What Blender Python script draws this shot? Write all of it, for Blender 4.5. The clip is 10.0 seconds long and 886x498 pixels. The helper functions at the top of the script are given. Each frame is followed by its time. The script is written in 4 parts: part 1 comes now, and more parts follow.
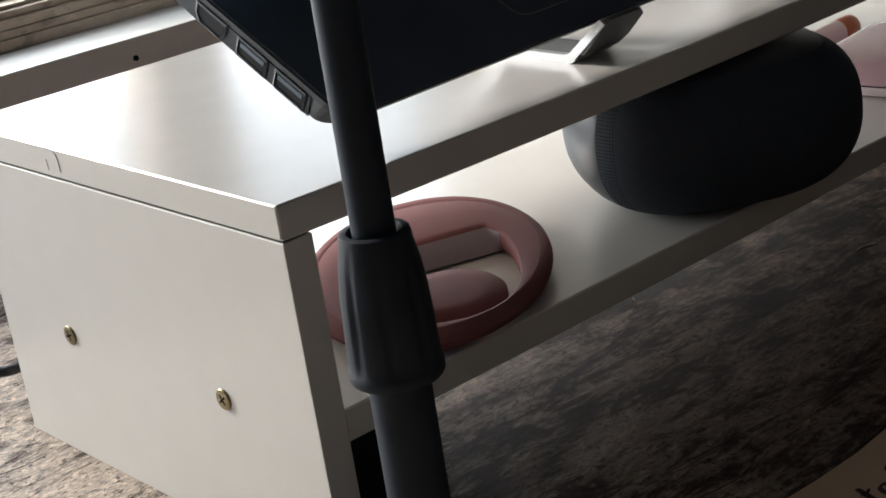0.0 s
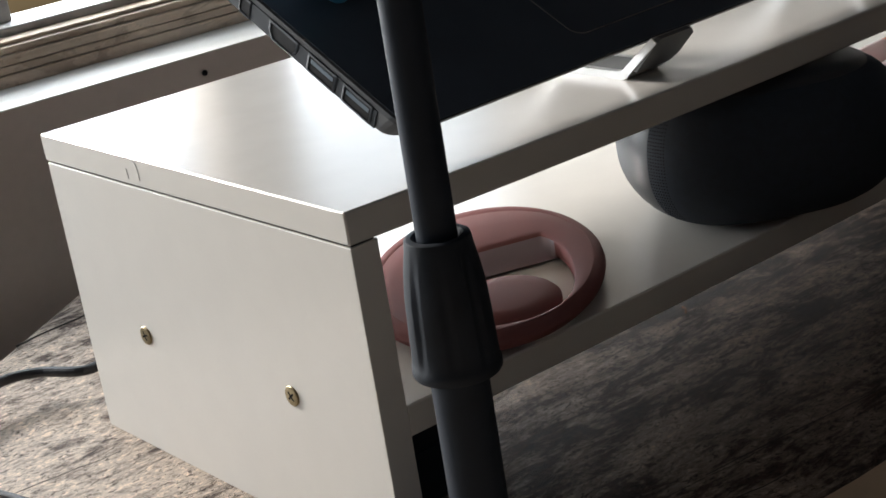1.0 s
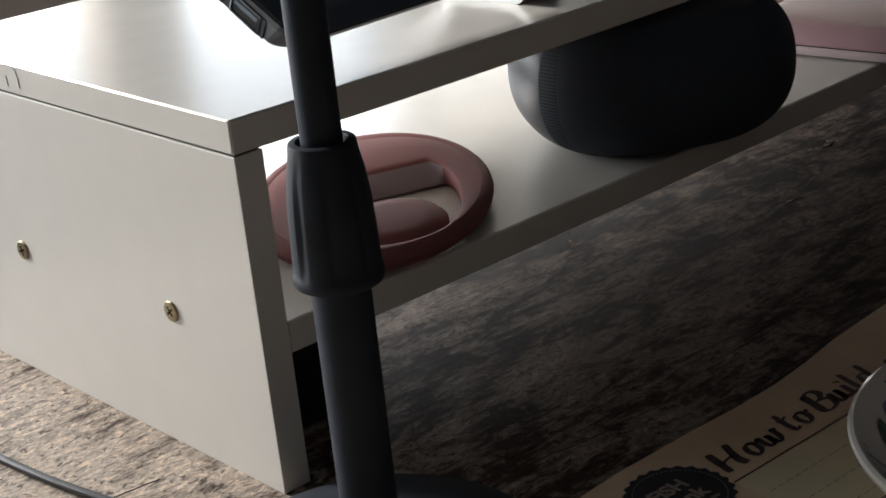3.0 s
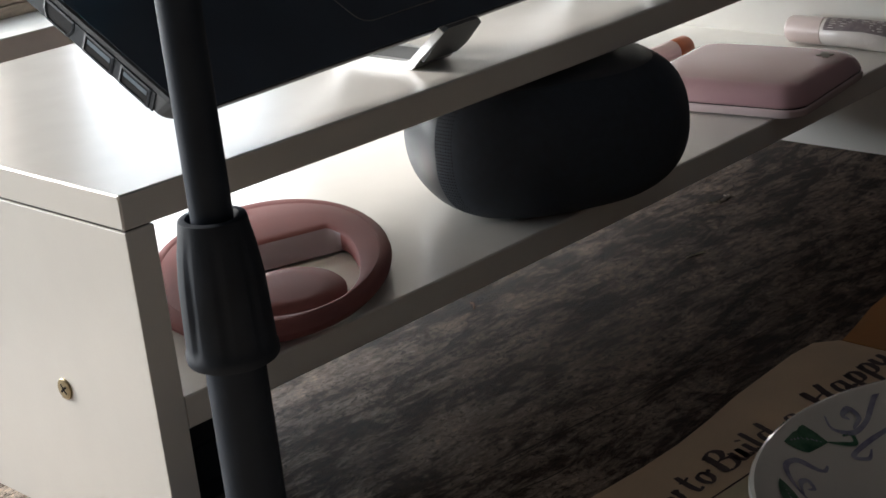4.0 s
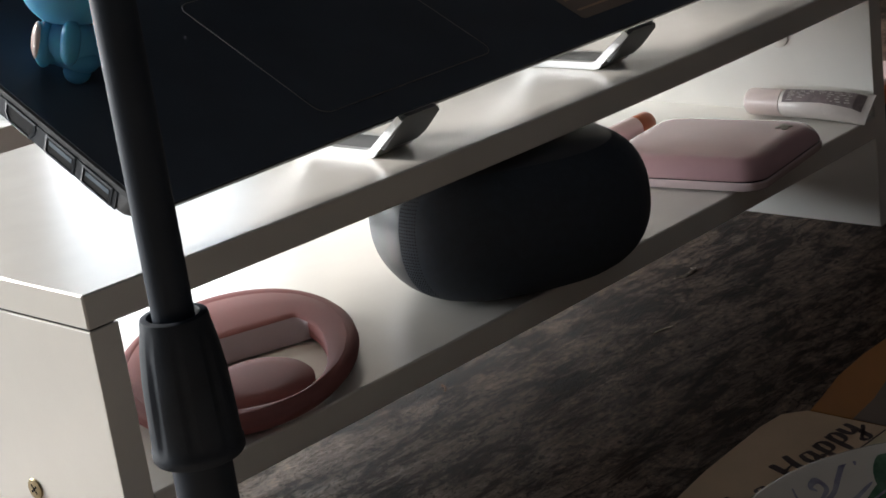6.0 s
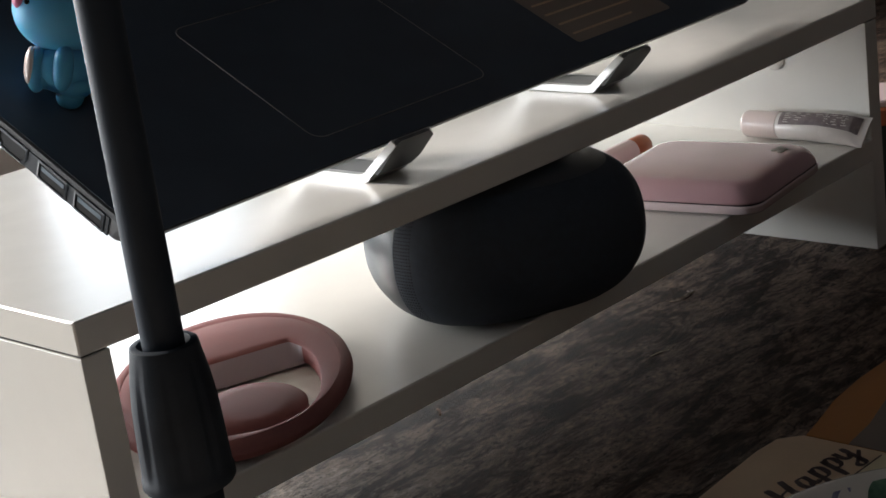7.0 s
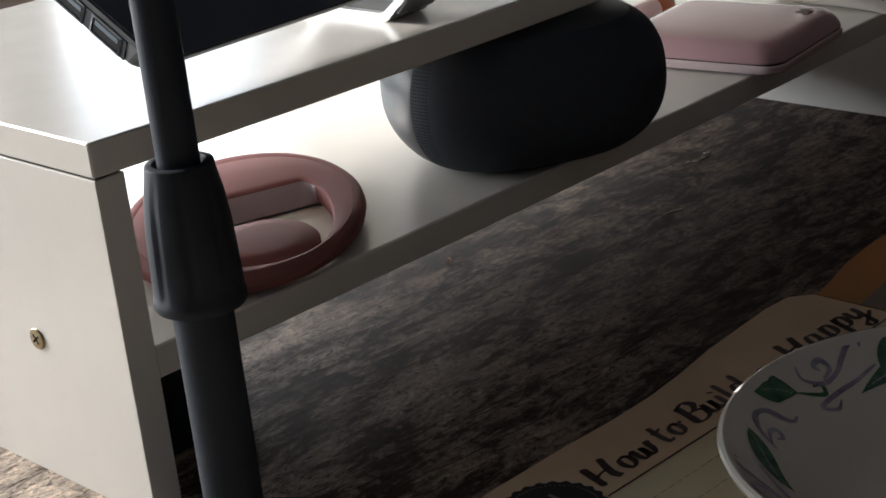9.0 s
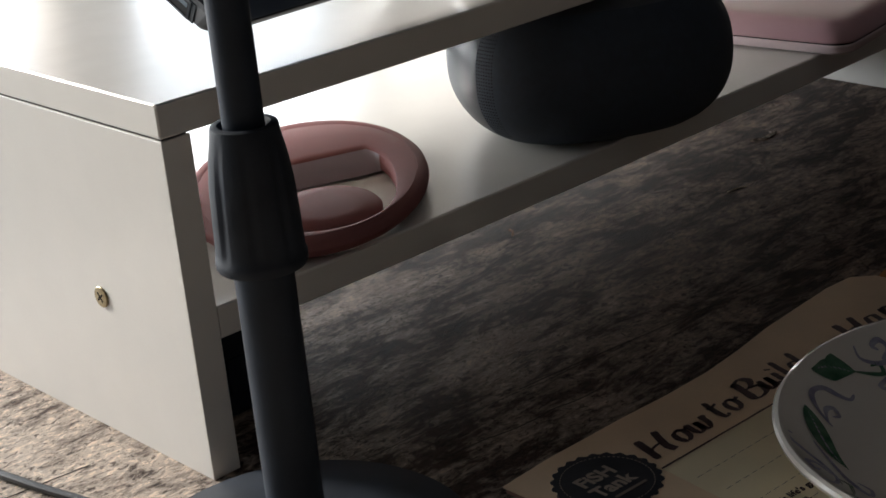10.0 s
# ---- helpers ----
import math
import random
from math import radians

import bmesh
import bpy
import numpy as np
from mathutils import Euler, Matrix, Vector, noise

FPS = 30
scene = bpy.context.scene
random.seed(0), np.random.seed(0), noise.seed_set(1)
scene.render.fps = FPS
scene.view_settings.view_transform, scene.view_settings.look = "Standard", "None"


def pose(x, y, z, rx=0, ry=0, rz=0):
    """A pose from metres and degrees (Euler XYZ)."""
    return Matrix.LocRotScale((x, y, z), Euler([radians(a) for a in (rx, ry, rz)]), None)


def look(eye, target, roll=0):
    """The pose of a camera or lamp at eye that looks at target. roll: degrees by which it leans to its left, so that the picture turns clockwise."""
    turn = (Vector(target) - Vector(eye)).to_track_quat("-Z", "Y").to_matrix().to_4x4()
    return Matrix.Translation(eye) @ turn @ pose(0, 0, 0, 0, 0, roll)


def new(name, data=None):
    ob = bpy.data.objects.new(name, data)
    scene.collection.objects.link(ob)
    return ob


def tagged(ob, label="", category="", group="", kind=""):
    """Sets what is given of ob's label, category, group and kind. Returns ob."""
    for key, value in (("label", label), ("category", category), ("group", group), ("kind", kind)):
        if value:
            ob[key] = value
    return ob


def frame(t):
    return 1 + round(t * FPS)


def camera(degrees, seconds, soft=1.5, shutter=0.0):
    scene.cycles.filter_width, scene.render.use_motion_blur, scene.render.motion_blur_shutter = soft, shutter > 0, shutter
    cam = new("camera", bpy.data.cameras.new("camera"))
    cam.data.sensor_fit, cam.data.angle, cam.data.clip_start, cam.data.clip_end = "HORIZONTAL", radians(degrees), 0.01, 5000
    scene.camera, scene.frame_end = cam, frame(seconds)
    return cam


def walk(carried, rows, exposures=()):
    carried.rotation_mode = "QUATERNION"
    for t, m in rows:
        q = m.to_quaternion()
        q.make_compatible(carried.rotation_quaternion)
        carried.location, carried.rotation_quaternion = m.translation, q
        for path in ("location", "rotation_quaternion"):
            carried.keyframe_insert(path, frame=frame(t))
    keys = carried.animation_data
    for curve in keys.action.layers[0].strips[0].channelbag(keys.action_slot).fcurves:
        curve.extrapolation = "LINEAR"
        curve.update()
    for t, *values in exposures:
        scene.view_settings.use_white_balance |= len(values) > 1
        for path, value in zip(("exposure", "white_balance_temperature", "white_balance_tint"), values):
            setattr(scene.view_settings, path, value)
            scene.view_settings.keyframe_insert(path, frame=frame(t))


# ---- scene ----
cam = camera(29.59, 10.0, soft=1.6)
PATH = [
    (0, (-0.2592, -0.3942, 0.2867), (0.3305, 0.3331, -0.0643), -8.81),
    (0.5, (-0.2674, -0.4046, 0.2901), (0.3156, 0.3285, -0.0603), -8.97),
    (1, (-0.2788, -0.4164, 0.2946), (0.2893, 0.3341, -0.0433), -9.06),
    (1.5, (-0.2854, -0.4201, 0.2944), (0.2717, 0.3359, -0.0493), -8.90),
    (2, (-0.2866, -0.4194, 0.2893), (0.2764, 0.3310, -0.0569), -8.31),
    (2.5, (-0.2883, -0.4196, 0.2807), (0.3013, 0.3006, -0.0850), -6.82),
    (2.7, (-0.2841, -0.4175, 0.2781), (0.3124, 0.2949, -0.0915), -6.44),
    (3.8, (-0.2713, -0.4146, 0.2810), (0.3750, 0.2620, -0.0720), -5.87),
    (4, (-0.2701, -0.4148, 0.2825), (0.3850, 0.2572, -0.0628), -6.21),
    (4.5, (-0.2700, -0.4175, 0.2841), (0.4014, 0.2498, -0.0385), -7.25),
    (5, (-0.2688, -0.4176, 0.2841), (0.4074, 0.2452, -0.0376), -7.38),
    (5.5, (-0.2691, -0.4204, 0.2855), (0.4061, 0.2468, -0.0291), -7.74),
    (7, (-0.2640, -0.4230, 0.2893), (0.4146, 0.2493, -0.0062), -7.90),
    (7.5, (-0.2645, -0.4197, 0.2860), (0.4174, 0.2501, -0.0079), -7.75),
    (8, (-0.2656, -0.4195, 0.2835), (0.4163, 0.2485, -0.0144), -7.65),
    (8.5, (-0.2641, -0.4183, 0.2808), (0.4099, 0.2448, -0.0448), -6.80),
    (9, (-0.2672, -0.4212, 0.2759), (0.3846, 0.2449, -0.0867), -6.03),
    (9.5, (-0.2680, -0.4217, 0.2741), (0.3721, 0.2496, -0.0994), -5.51),
    (10, (-0.2692, -0.4250, 0.2743), (0.3512, 0.2657, -0.0972), -5.43),
]
EXPO = [(0.0, -0.24), (1.5, -0.21), (2.5, -0.42), (4.2, 0.02), (9.0, 0.04), (10.0, -0.08)]
walk(cam, [(t, look(eye, target, roll)) for t, eye, target, roll in PATH], EXPO)

# ---- world and light ----
world = bpy.data.worlds.new("overcast_sky")
scene.world = world
world.use_nodes = True
wn, wl = world.node_tree.nodes, world.node_tree.links
sky = wn.new("ShaderNodeTexSky")
sky.sky_type = "NISHITA"
sky.sun_disc = False
sky.sun_elevation, sky.sun_rotation = radians(23), radians(-14)
wl.new(sky.outputs[0], wn["Background"].inputs[0])
wn["Background"].inputs[1].default_value = 0.10

# the wall with the window is turned a little against the shelf
WALL = pose(0.185, 0.475, 0.0005, 0, 0, -4.5)


def lamp(name, kind, m, energy, color, **kw):
    data = bpy.data.lights.new(name, kind)
    data.energy, data.color = energy, color
    for k, v in kw.items():
        if k == "size":
            data.size = v
        elif k == "size_y":
            data.size_y = v
        elif k == "angle":
            data.angle = v
    if kind == "AREA":
        data.shape = "RECTANGLE"
    ob = new(name, data)
    ob.matrix_world = m
    return ob


lamp("sun", "SUN", pose(0, 3, 3, -67, 0, 14), 4.2, (1.0, 0.935, 0.87), angle=radians(11))
# daylight in the opening of the window behind the table
lamp("window_daylight", "AREA", WALL @ pose(-0.32, 0.16, 0.37, -90, 0, 0), 3.9, (0.74, 0.89, 1.0), size=1.36, size_y=0.54)
# fill strip added low in the window opening to brighten the right inner panel
lamp("low_pane_fill", "AREA", WALL @ pose(-0.325, 0.158, 0.155, -90, 0, 0), 7.9, (0.88, 0.94, 1.0), size=1.35, size_y=0.11)
# warm fill added in the low gap that the last sash's blocker leaves
lamp("low_sash_fill", "AREA", WALL @ pose(0.655, 0.16, 0.158, -90, 0, 0), 1.35, (1.0, 0.95, 0.87), size=0.58, size_y=0.10)


# ---- materials ----
def mat(name, base, rough=0.5, metal=0.0, second=None, scale=30.0, stretch=(1, 1, 1), fine=400.0, var=0.12, bump=0.05,
        bump_dist=0.0005, coat=0.0, spec=0.5, transmission=0.0, subsurface=0.0):
    m = bpy.data.materials.new(name)
    m.use_nodes = True
    n, l = m.node_tree.nodes, m.node_tree.links
    p = n["Principled BSDF"]
    co = n.new("ShaderNodeTexCoord")
    mp = n.new("ShaderNodeMapping")
    mp.inputs["Scale"].default_value = stretch
    l.new(co.outputs["Object"], mp.inputs[0])
    big, small = n.new("ShaderNodeTexNoise"), n.new("ShaderNodeTexNoise")
    big.inputs["Scale"].default_value, small.inputs["Scale"].default_value = scale, fine
    big.inputs["Detail"].default_value, small.inputs["Detail"].default_value = 6, 3
    l.new(mp.outputs[0], big.inputs["Vector"])
    l.new(mp.outputs[0], small.inputs["Vector"])
    ramp = n.new("ShaderNodeValToRGB")
    second = second or tuple(c * (1 - 2 * var) for c in base)
    ramp.color_ramp.elements[0].position, ramp.color_ramp.elements[1].position = 0.3, 0.7
    ramp.color_ramp.elements[0].color, ramp.color_ramp.elements[1].color = (*second, 1), (*base, 1)
    l.new(big.outputs[0], ramp.inputs[0])
    mul = n.new("ShaderNodeMixRGB")
    mul.blend_type = "MULTIPLY"
    mul.inputs[0].default_value = var
    l.new(ramp.outputs[0], mul.inputs[1])
    l.new(small.outputs[0], mul.inputs[2])
    l.new(mul.outputs[0], p.inputs["Base Color"])
    rr = n.new("ShaderNodeMapRange")
    rr.inputs["To Min"].default_value, rr.inputs["To Max"].default_value = rough - 0.06, rough + 0.06
    l.new(big.outputs[0], rr.inputs[0])
    l.new(rr.outputs[0], p.inputs["Roughness"])
    b = n.new("ShaderNodeBump")
    b.inputs["Strength"].default_value, b.inputs["Distance"].default_value = bump, bump_dist
    l.new(small.outputs[0], b.inputs["Height"])
    l.new(b.outputs[0], p.inputs["Normal"])
    p.inputs["Metallic"].default_value = metal
    p.inputs["Coat Weight"].default_value = coat
    p.inputs["Specular IOR Level"].default_value = spec
    p.inputs["Transmission Weight"].default_value = transmission
    p.inputs["Subsurface Weight"].default_value = subsurface
    return m


def wood_mat(name, dark, mid, light, rough, scale=1.0, worn=True):
    """Weathered wood with grain along x: broad bands, fine streaks, dark checks and flaked-off chips. worn means
    stronger chips plus painted light and shade along x.
    """
    m = bpy.data.materials.new(name)
    m.use_nodes = True
    n, l = m.node_tree.nodes, m.node_tree.links
    p = n["Principled BSDF"]
    co = n.new("ShaderNodeTexCoord")

    def noise_at(stretch, sc, detail, dist=0.0, rgh=0.68):
        mp = n.new("ShaderNodeMapping")
        mp.inputs["Scale"].default_value = stretch
        mp.inputs["Rotation"].default_value = (0, 0, radians(6))
        l.new(co.outputs["Object"], mp.inputs[0])
        t = n.new("ShaderNodeTexNoise")
        t.inputs["Scale"].default_value, t.inputs["Detail"].default_value = sc * scale, detail
        t.inputs["Roughness"].default_value, t.inputs["Distortion"].default_value = rgh, dist
        l.new(mp.outputs[0], t.inputs["Vector"])
        return t.outputs[0]

    def math_node(op, a, b):
        t = n.new("ShaderNodeMath")
        t.operation = op
        for k, v in ((0, a), (1, b)):
            if isinstance(v, float):
                t.inputs[k].default_value = v
            else:
                l.new(v, t.inputs[k])
        return t.outputs[0]

    def ramp_of(v, stops):
        r = n.new("ShaderNodeValToRGB")
        e = r.color_ramp.elements
        e[0].position, e[0].color = stops[0][0], (*stops[0][1], 1)
        e[1].position, e[1].color = stops[-1][0], (*stops[-1][1], 1)
        for at, col in stops[1:-1]:
            e.new(at).color = (*col, 1)
        l.new(v, r.inputs[0])
        return r.outputs[0]

    bands = noise_at((1, 3.2, 3.2), 13, 8, 0.8)
    streak = noise_at((1, 5.5, 5.5), 52, 12, 0.5, 0.72)
    chips = noise_at((1, 1.7, 1.7), 230, 10, 0.6, 0.74)
    pits = noise_at((1, 1.8, 1.8), 240, 4, 1.0, 0.6)
    fibre = noise_at((1, 8, 8), 170, 6, 0.2, 0.7)
    blotch = noise_at((1, 1.7, 1.7), 42, 12, 0.9, 0.72)
    v = math_node("ADD", math_node("MULTIPLY", bands, 0.36), math_node("MULTIPLY", streak, 0.24))
    v = math_node("ADD", v, math_node("MULTIPLY", blotch, 0.40))
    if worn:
        # brighter daylight on the slab's rounded end, put into the wood colour
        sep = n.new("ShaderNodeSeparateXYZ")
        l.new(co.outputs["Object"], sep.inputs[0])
        lit_end = math_node("ADD", math_node("MULTIPLY", sep.outputs[0], -9.0), 0.45)
        lit_end = math_node("ADD", lit_end, math_node("MULTIPLY", math_node("SUBTRACT", blotch, 0.5), 1.6))
        lit_end = math_node("MINIMUM", math_node("MAXIMUM", lit_end, 0.0), 1.0)
        v = math_node("ADD", v, math_node("MULTIPLY", lit_end, 0.10))
    base = ramp_of(v, ((0.40, dark), (0.475, mid), (0.515, tuple(0.5 * (p + q) for p, q in zip(mid, light))), (0.58, light)))
    # chips: pale where the surface is gone, dark in the checks
    edge = ramp_of(chips, ((0.40, (0.30, 0.27, 0.25)), (0.445, (0.78, 0.76, 0.74)), (0.54, (0.95, 0.95, 0.95)), (0.57, (1.5, 1.45, 1.38))))
    mix = n.new("ShaderNodeMixRGB")
    mix.blend_type = "MULTIPLY"
    mix.inputs[0].default_value = 0.75 if worn else 0.2
    l.new(base, mix.inputs[1])
    l.new(edge, mix.inputs[2])
    # crisp dark pits along the grain
    fr = ramp_of(math_node("MINIMUM", pits, math_node("ADD", fibre, 0.07)), ((0.385, (0.14, 0.115, 0.105)), (0.42, (1.0, 1.0, 1.0))))
    mix2 = n.new("ShaderNodeMixRGB")
    mix2.blend_type = "MULTIPLY"
    mix2.inputs[0].default_value = 0.85 if worn else 0.3
    l.new(mix.outputs[0], mix2.inputs[1])
    l.new(fr, mix2.inputs[2])
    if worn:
        # shade over the rest of the slab, multiplied into the colour along x
        slab_shade = math_node("MINIMUM", math_node("MAXIMUM", math_node("ADD", math_node("MULTIPLY", sep.outputs[0], 5.0), math_node("SUBTRACT", blotch, 0.66)), 0.0), 1.0)
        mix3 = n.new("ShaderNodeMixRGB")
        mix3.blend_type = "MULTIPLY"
        l.new(slab_shade, mix3.inputs[0])
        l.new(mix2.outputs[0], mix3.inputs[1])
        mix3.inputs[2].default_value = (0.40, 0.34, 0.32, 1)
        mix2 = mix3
    l.new(mix2.outputs[0], p.inputs["Base Color"])
    rr = n.new("ShaderNodeMapRange")
    rr.inputs["To Min"].default_value, rr.inputs["To Max"].default_value = rough + 0.12, rough - 0.12
    l.new(v, rr.inputs[0])
    l.new(rr.outputs[0], p.inputs["Roughness"])
    p.inputs["Specular IOR Level"].default_value = 0.12
    h = math_node("ADD", math_node("MULTIPLY", streak, 0.45), math_node("MULTIPLY", fibre, 0.12))
    h = math_node("ADD", h, math_node("MULTIPLY", chips, 0.35))
    h = math_node("ADD", h, math_node("MULTIPLY", math_node("MINIMUM", pits, 0.4), 0.5))
    b = n.new("ShaderNodeBump")
    b.inputs["Strength"].default_value, b.inputs["Distance"].default_value = 1.0, 0.0032
    l.new(h, b.inputs["Height"])
    l.new(b.outputs[0], p.inputs["Normal"])
    return m


LAMINATE = mat("white_laminate", (0.79, 0.765, 0.715), 0.23, spec=0.5, scale=60, fine=900, var=0.012, bump=0.1, bump_dist=0.0003)
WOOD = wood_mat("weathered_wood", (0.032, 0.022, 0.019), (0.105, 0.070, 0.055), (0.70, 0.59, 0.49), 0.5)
FRAME_WOOD = wood_mat("window_wood", (0.42, 0.33, 0.25), (0.58, 0.47, 0.37), (0.70, 0.60, 0.48), 0.5, 0.12, False)
PLASTER = mat("painted_plaster", (0.74, 0.63, 0.56), 0.8, scale=6, fine=150, var=0.1, bump=0.2, bump_dist=0.001)
DARK_ROOM = mat("plain_room_paint", (0.33, 0.30, 0.29), 0.6, scale=6, fine=150, var=0.1, bump=0.2, bump_dist=0.001)
SILL_PAINT = mat("white_sill_paint", (0.8, 0.77, 0.72), 0.5, scale=14, fine=200, var=0.08, bump=0.1)
CEIL = mat("ceiling_paint", (0.68, 0.67, 0.68), 0.9, scale=4, fine=100, var=0.05)
FLOOR = mat("floor_tile", (0.2, 0.17, 0.15), 0.5, scale=8, fine=100, var=0.1)
RUBBER = mat("black_rubber", (0.032, 0.041, 0.056), 0.58, scale=60, fine=2000, var=0.2, bump=0.3, bump_dist=0.0002, spec=0.25)
TUBE_BLACK = mat("black_powder_coat", (0.030, 0.040, 0.056), 0.55, scale=80, fine=2500, var=0.1, bump=0.15, bump_dist=0.0001, spec=0.22)
# darker copy of the laptop's black, shade put into the base shell's colour
SHELL_SHADED = mat("black_laptop_shell_shaded", (0.016, 0.018, 0.023), 0.5, scale=40, fine=2200, var=0.1, bump=0.1, bump_dist=0.0001)
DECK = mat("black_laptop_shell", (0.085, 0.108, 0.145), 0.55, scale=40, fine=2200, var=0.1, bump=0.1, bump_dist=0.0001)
PORT = mat("port_plastic", (0.020, 0.024, 0.030), 0.5, scale=80, fine=900, var=0.1, spec=0.15)
PORT_DARK = mat("port_cavity", (0.006, 0.006, 0.007), 0.6, scale=80, fine=900, spec=0.1)
PORT_LIP = mat("grey_port_lip", (0.036, 0.042, 0.052), 0.45, scale=80, fine=900, var=0.1, spec=0.25)
PORT_BLUE = mat("port_tongue", (0.05, 0.085, 0.12), 0.4, scale=80, fine=900)
OUTLINE = mat("touchpad_chamfer", (0.55, 0.52, 0.5), 0.3, metal=1.0, scale=80, fine=900)
ALU = mat("brushed_aluminium", (0.78, 0.77, 0.76), 0.42, metal=1.0, scale=60, fine=1200, var=0.06, bump=0.08)
GREYPAD = mat("grey_silicone_pad", (0.16, 0.16, 0.165), 0.5, scale=60, fine=900, var=0.1)
BRASS = mat("yellow_zinc_screw", (0.52, 0.43, 0.27), 0.38, metal=1.0, second=(0.3, 0.24, 0.14), scale=500, fine=2500, var=0.15)
SPK = mat("charcoal_speaker_shell", (0.045, 0.053, 0.066), 0.42, scale=50, fine=1400, var=0.1, bump=0.1)
MESHM = mat("charcoal_speaker_mesh", (0.036, 0.048, 0.068), 0.7, scale=300, fine=2600, var=0.12, bump=0.4, bump_dist=0.0004)
PINK = mat("dusty_pink_plastic", (0.27, 0.112, 0.107), 0.62, scale=40, fine=700, var=0.05, bump=0.03, spec=0.05)
LILAC_REFLECTION = mat("lilac_grey_reflection", (0.42, 0.34, 0.37), 0.22, scale=40, fine=700, var=0.04, bump=0.02)
PINK_LID = mat("pale_pink_gloss", (0.55, 0.33, 0.36), 0.09, scale=30, fine=500, var=0.03, bump=0.02, coat=0.5)
PALE = mat("pale_pink_base", (0.78, 0.62, 0.63), 0.25, scale=30, fine=500, var=0.03)
CREAM_PLASTIC = mat("white_tube_plastic", (0.82, 0.76, 0.72), 0.25, scale=30, fine=600, var=0.03, coat=0.3)
CAP_PINK = mat("blush_cap_plastic", (0.82, 0.68, 0.64), 0.25, scale=30, fine=600, var=0.03)
TUBE_LABEL = mat("grey_print", (0.2, 0.16, 0.17), 0.4, second=(0.34, 0.28, 0.28), scale=240, fine=900, var=0.2)
INK = mat("dark_print_ink", (0.085, 0.045, 0.045), 0.5, scale=200, fine=900, var=0.2)
BADGE = mat("navy_print_ink", (0.018, 0.022, 0.032), 0.5, scale=200, fine=900, var=0.2)
PAPER = mat("kraft_card", (0.88, 0.66, 0.45), 0.55, scale=25, fine=700, var=0.08, bump=0.1)
PAPER_LIGHT = mat("cream_card", (0.86, 0.75, 0.52), 0.55, scale=25, fine=700, var=0.06, bump=0.1)
PAPER_EDGE = mat("reddish_card_edge", (0.42, 0.2, 0.16), 0.6, scale=60, fine=900, var=0.1)
ORANGE = mat("orange_card", (0.55, 0.22, 0.04), 0.5, scale=25, fine=700, var=0.1)
GREYCARD = mat("grey_brown_card", (0.24, 0.19, 0.16), 0.5, scale=25, fine=700, var=0.1)
STICKER = mat("beige_sticker", (0.42, 0.34, 0.28), 0.5, scale=30, fine=700, var=0.1)
CHINA = mat("white_glazed_china", (0.90, 0.84, 0.76), 0.12, scale=15, fine=300, var=0.03, bump=0.02, coat=0.4)
LEAF = mat("green_glaze", (0.025, 0.115, 0.055), 0.2, second=(0.13, 0.27, 0.16), scale=160, fine=700, var=0.15)
VINE = mat("blue_grey_glaze", (0.24, 0.22, 0.34), 0.2, second=(0.55, 0.53, 0.60), scale=160, fine=700, var=0.15)
FOOD = mat("brown_pastry", (0.36, 0.17, 0.06), 0.6, second=(0.16, 0.06, 0.02), scale=120, fine=700, var=0.2, bump=0.6, bump_dist=0.001)
CHEEK = mat("pink_cheek_paint", (0.75, 0.22, 0.38), 0.4, scale=40, fine=600, var=0.04)
BLUE = mat("sky_blue_vinyl", (0.13, 0.50, 0.82), 0.45, scale=40, fine=600, var=0.04, bump=0.03, spec=0.3, subsurface=0.25)
CABLE = mat("black_cable_rubber", (0.018, 0.018, 0.02), 0.4, scale=80, fine=900, var=0.1)
WIN_METAL = mat("grey_window_rail", (0.5, 0.48, 0.45), 0.5, scale=40, fine=400, var=0.25, bump=0.3)
TERRACOTTA = mat("terracotta_plastic", (0.55, 0.17, 0.08), 0.4, scale=40, fine=400, var=0.1)
JAR_GLASS = mat("dark_green_glass", (0.030, 0.038, 0.032), 0.2, scale=40, fine=400, var=0.1)
KNOT = mat("dark_knot_wood", (0.045, 0.03, 0.022), 0.7, second=(0.02, 0.013, 0.01), scale=260, fine=900, var=0.2, bump=0.5, bump_dist=0.001)
SEAM = mat("seam_shadow_gap_filler", (0.05, 0.045, 0.04), 0.8, scale=80, fine=900)
PENCIL = mat("pencil_graphite", (0.5, 0.48, 0.47), 0.5, scale=300, fine=900)


# ---- mesh helpers ----
def part(name, bm, material, parent=None, label="", m=None, smooth=False):
    me = bpy.data.meshes.new(name)
    bmesh.ops.recalc_face_normals(bm, faces=bm.faces)
    bm.to_mesh(me)
    bm.free()
    me.materials.append(material)
    if smooth:
        me.polygons.foreach_set("use_smooth", [True] * len(me.polygons))
        me.set_sharp_from_angle(angle=radians(38))
    ob = new(name, me)
    if parent:
        ob.parent = parent
    if m is not None:
        ob.matrix_local = m
    if label:
        tagged(ob, label)
    return ob


def thing(name, label, category, group="", m=None, kind=""):
    ob = new(name)
    ob.empty_display_size = 0.02
    if m is not None:
        ob.matrix_world = m
    return tagged(ob, label, category, group, kind)


def box(x0, x1, y0, y1, z0, z1, bevel=0.0, seg=2):
    b = bmesh.new()
    bmesh.ops.create_cube(b, size=1, matrix=Matrix.Translation(((x0 + x1) / 2, (y0 + y1) / 2, (z0 + z1) / 2)) @ Matrix.Diagonal((x1 - x0, y1 - y0, z1 - z0, 1)))
    if bevel:
        bmesh.ops.bevel(b, geom=b.edges[:], offset=bevel, segments=seg, profile=0.5, affect="EDGES")
    return b


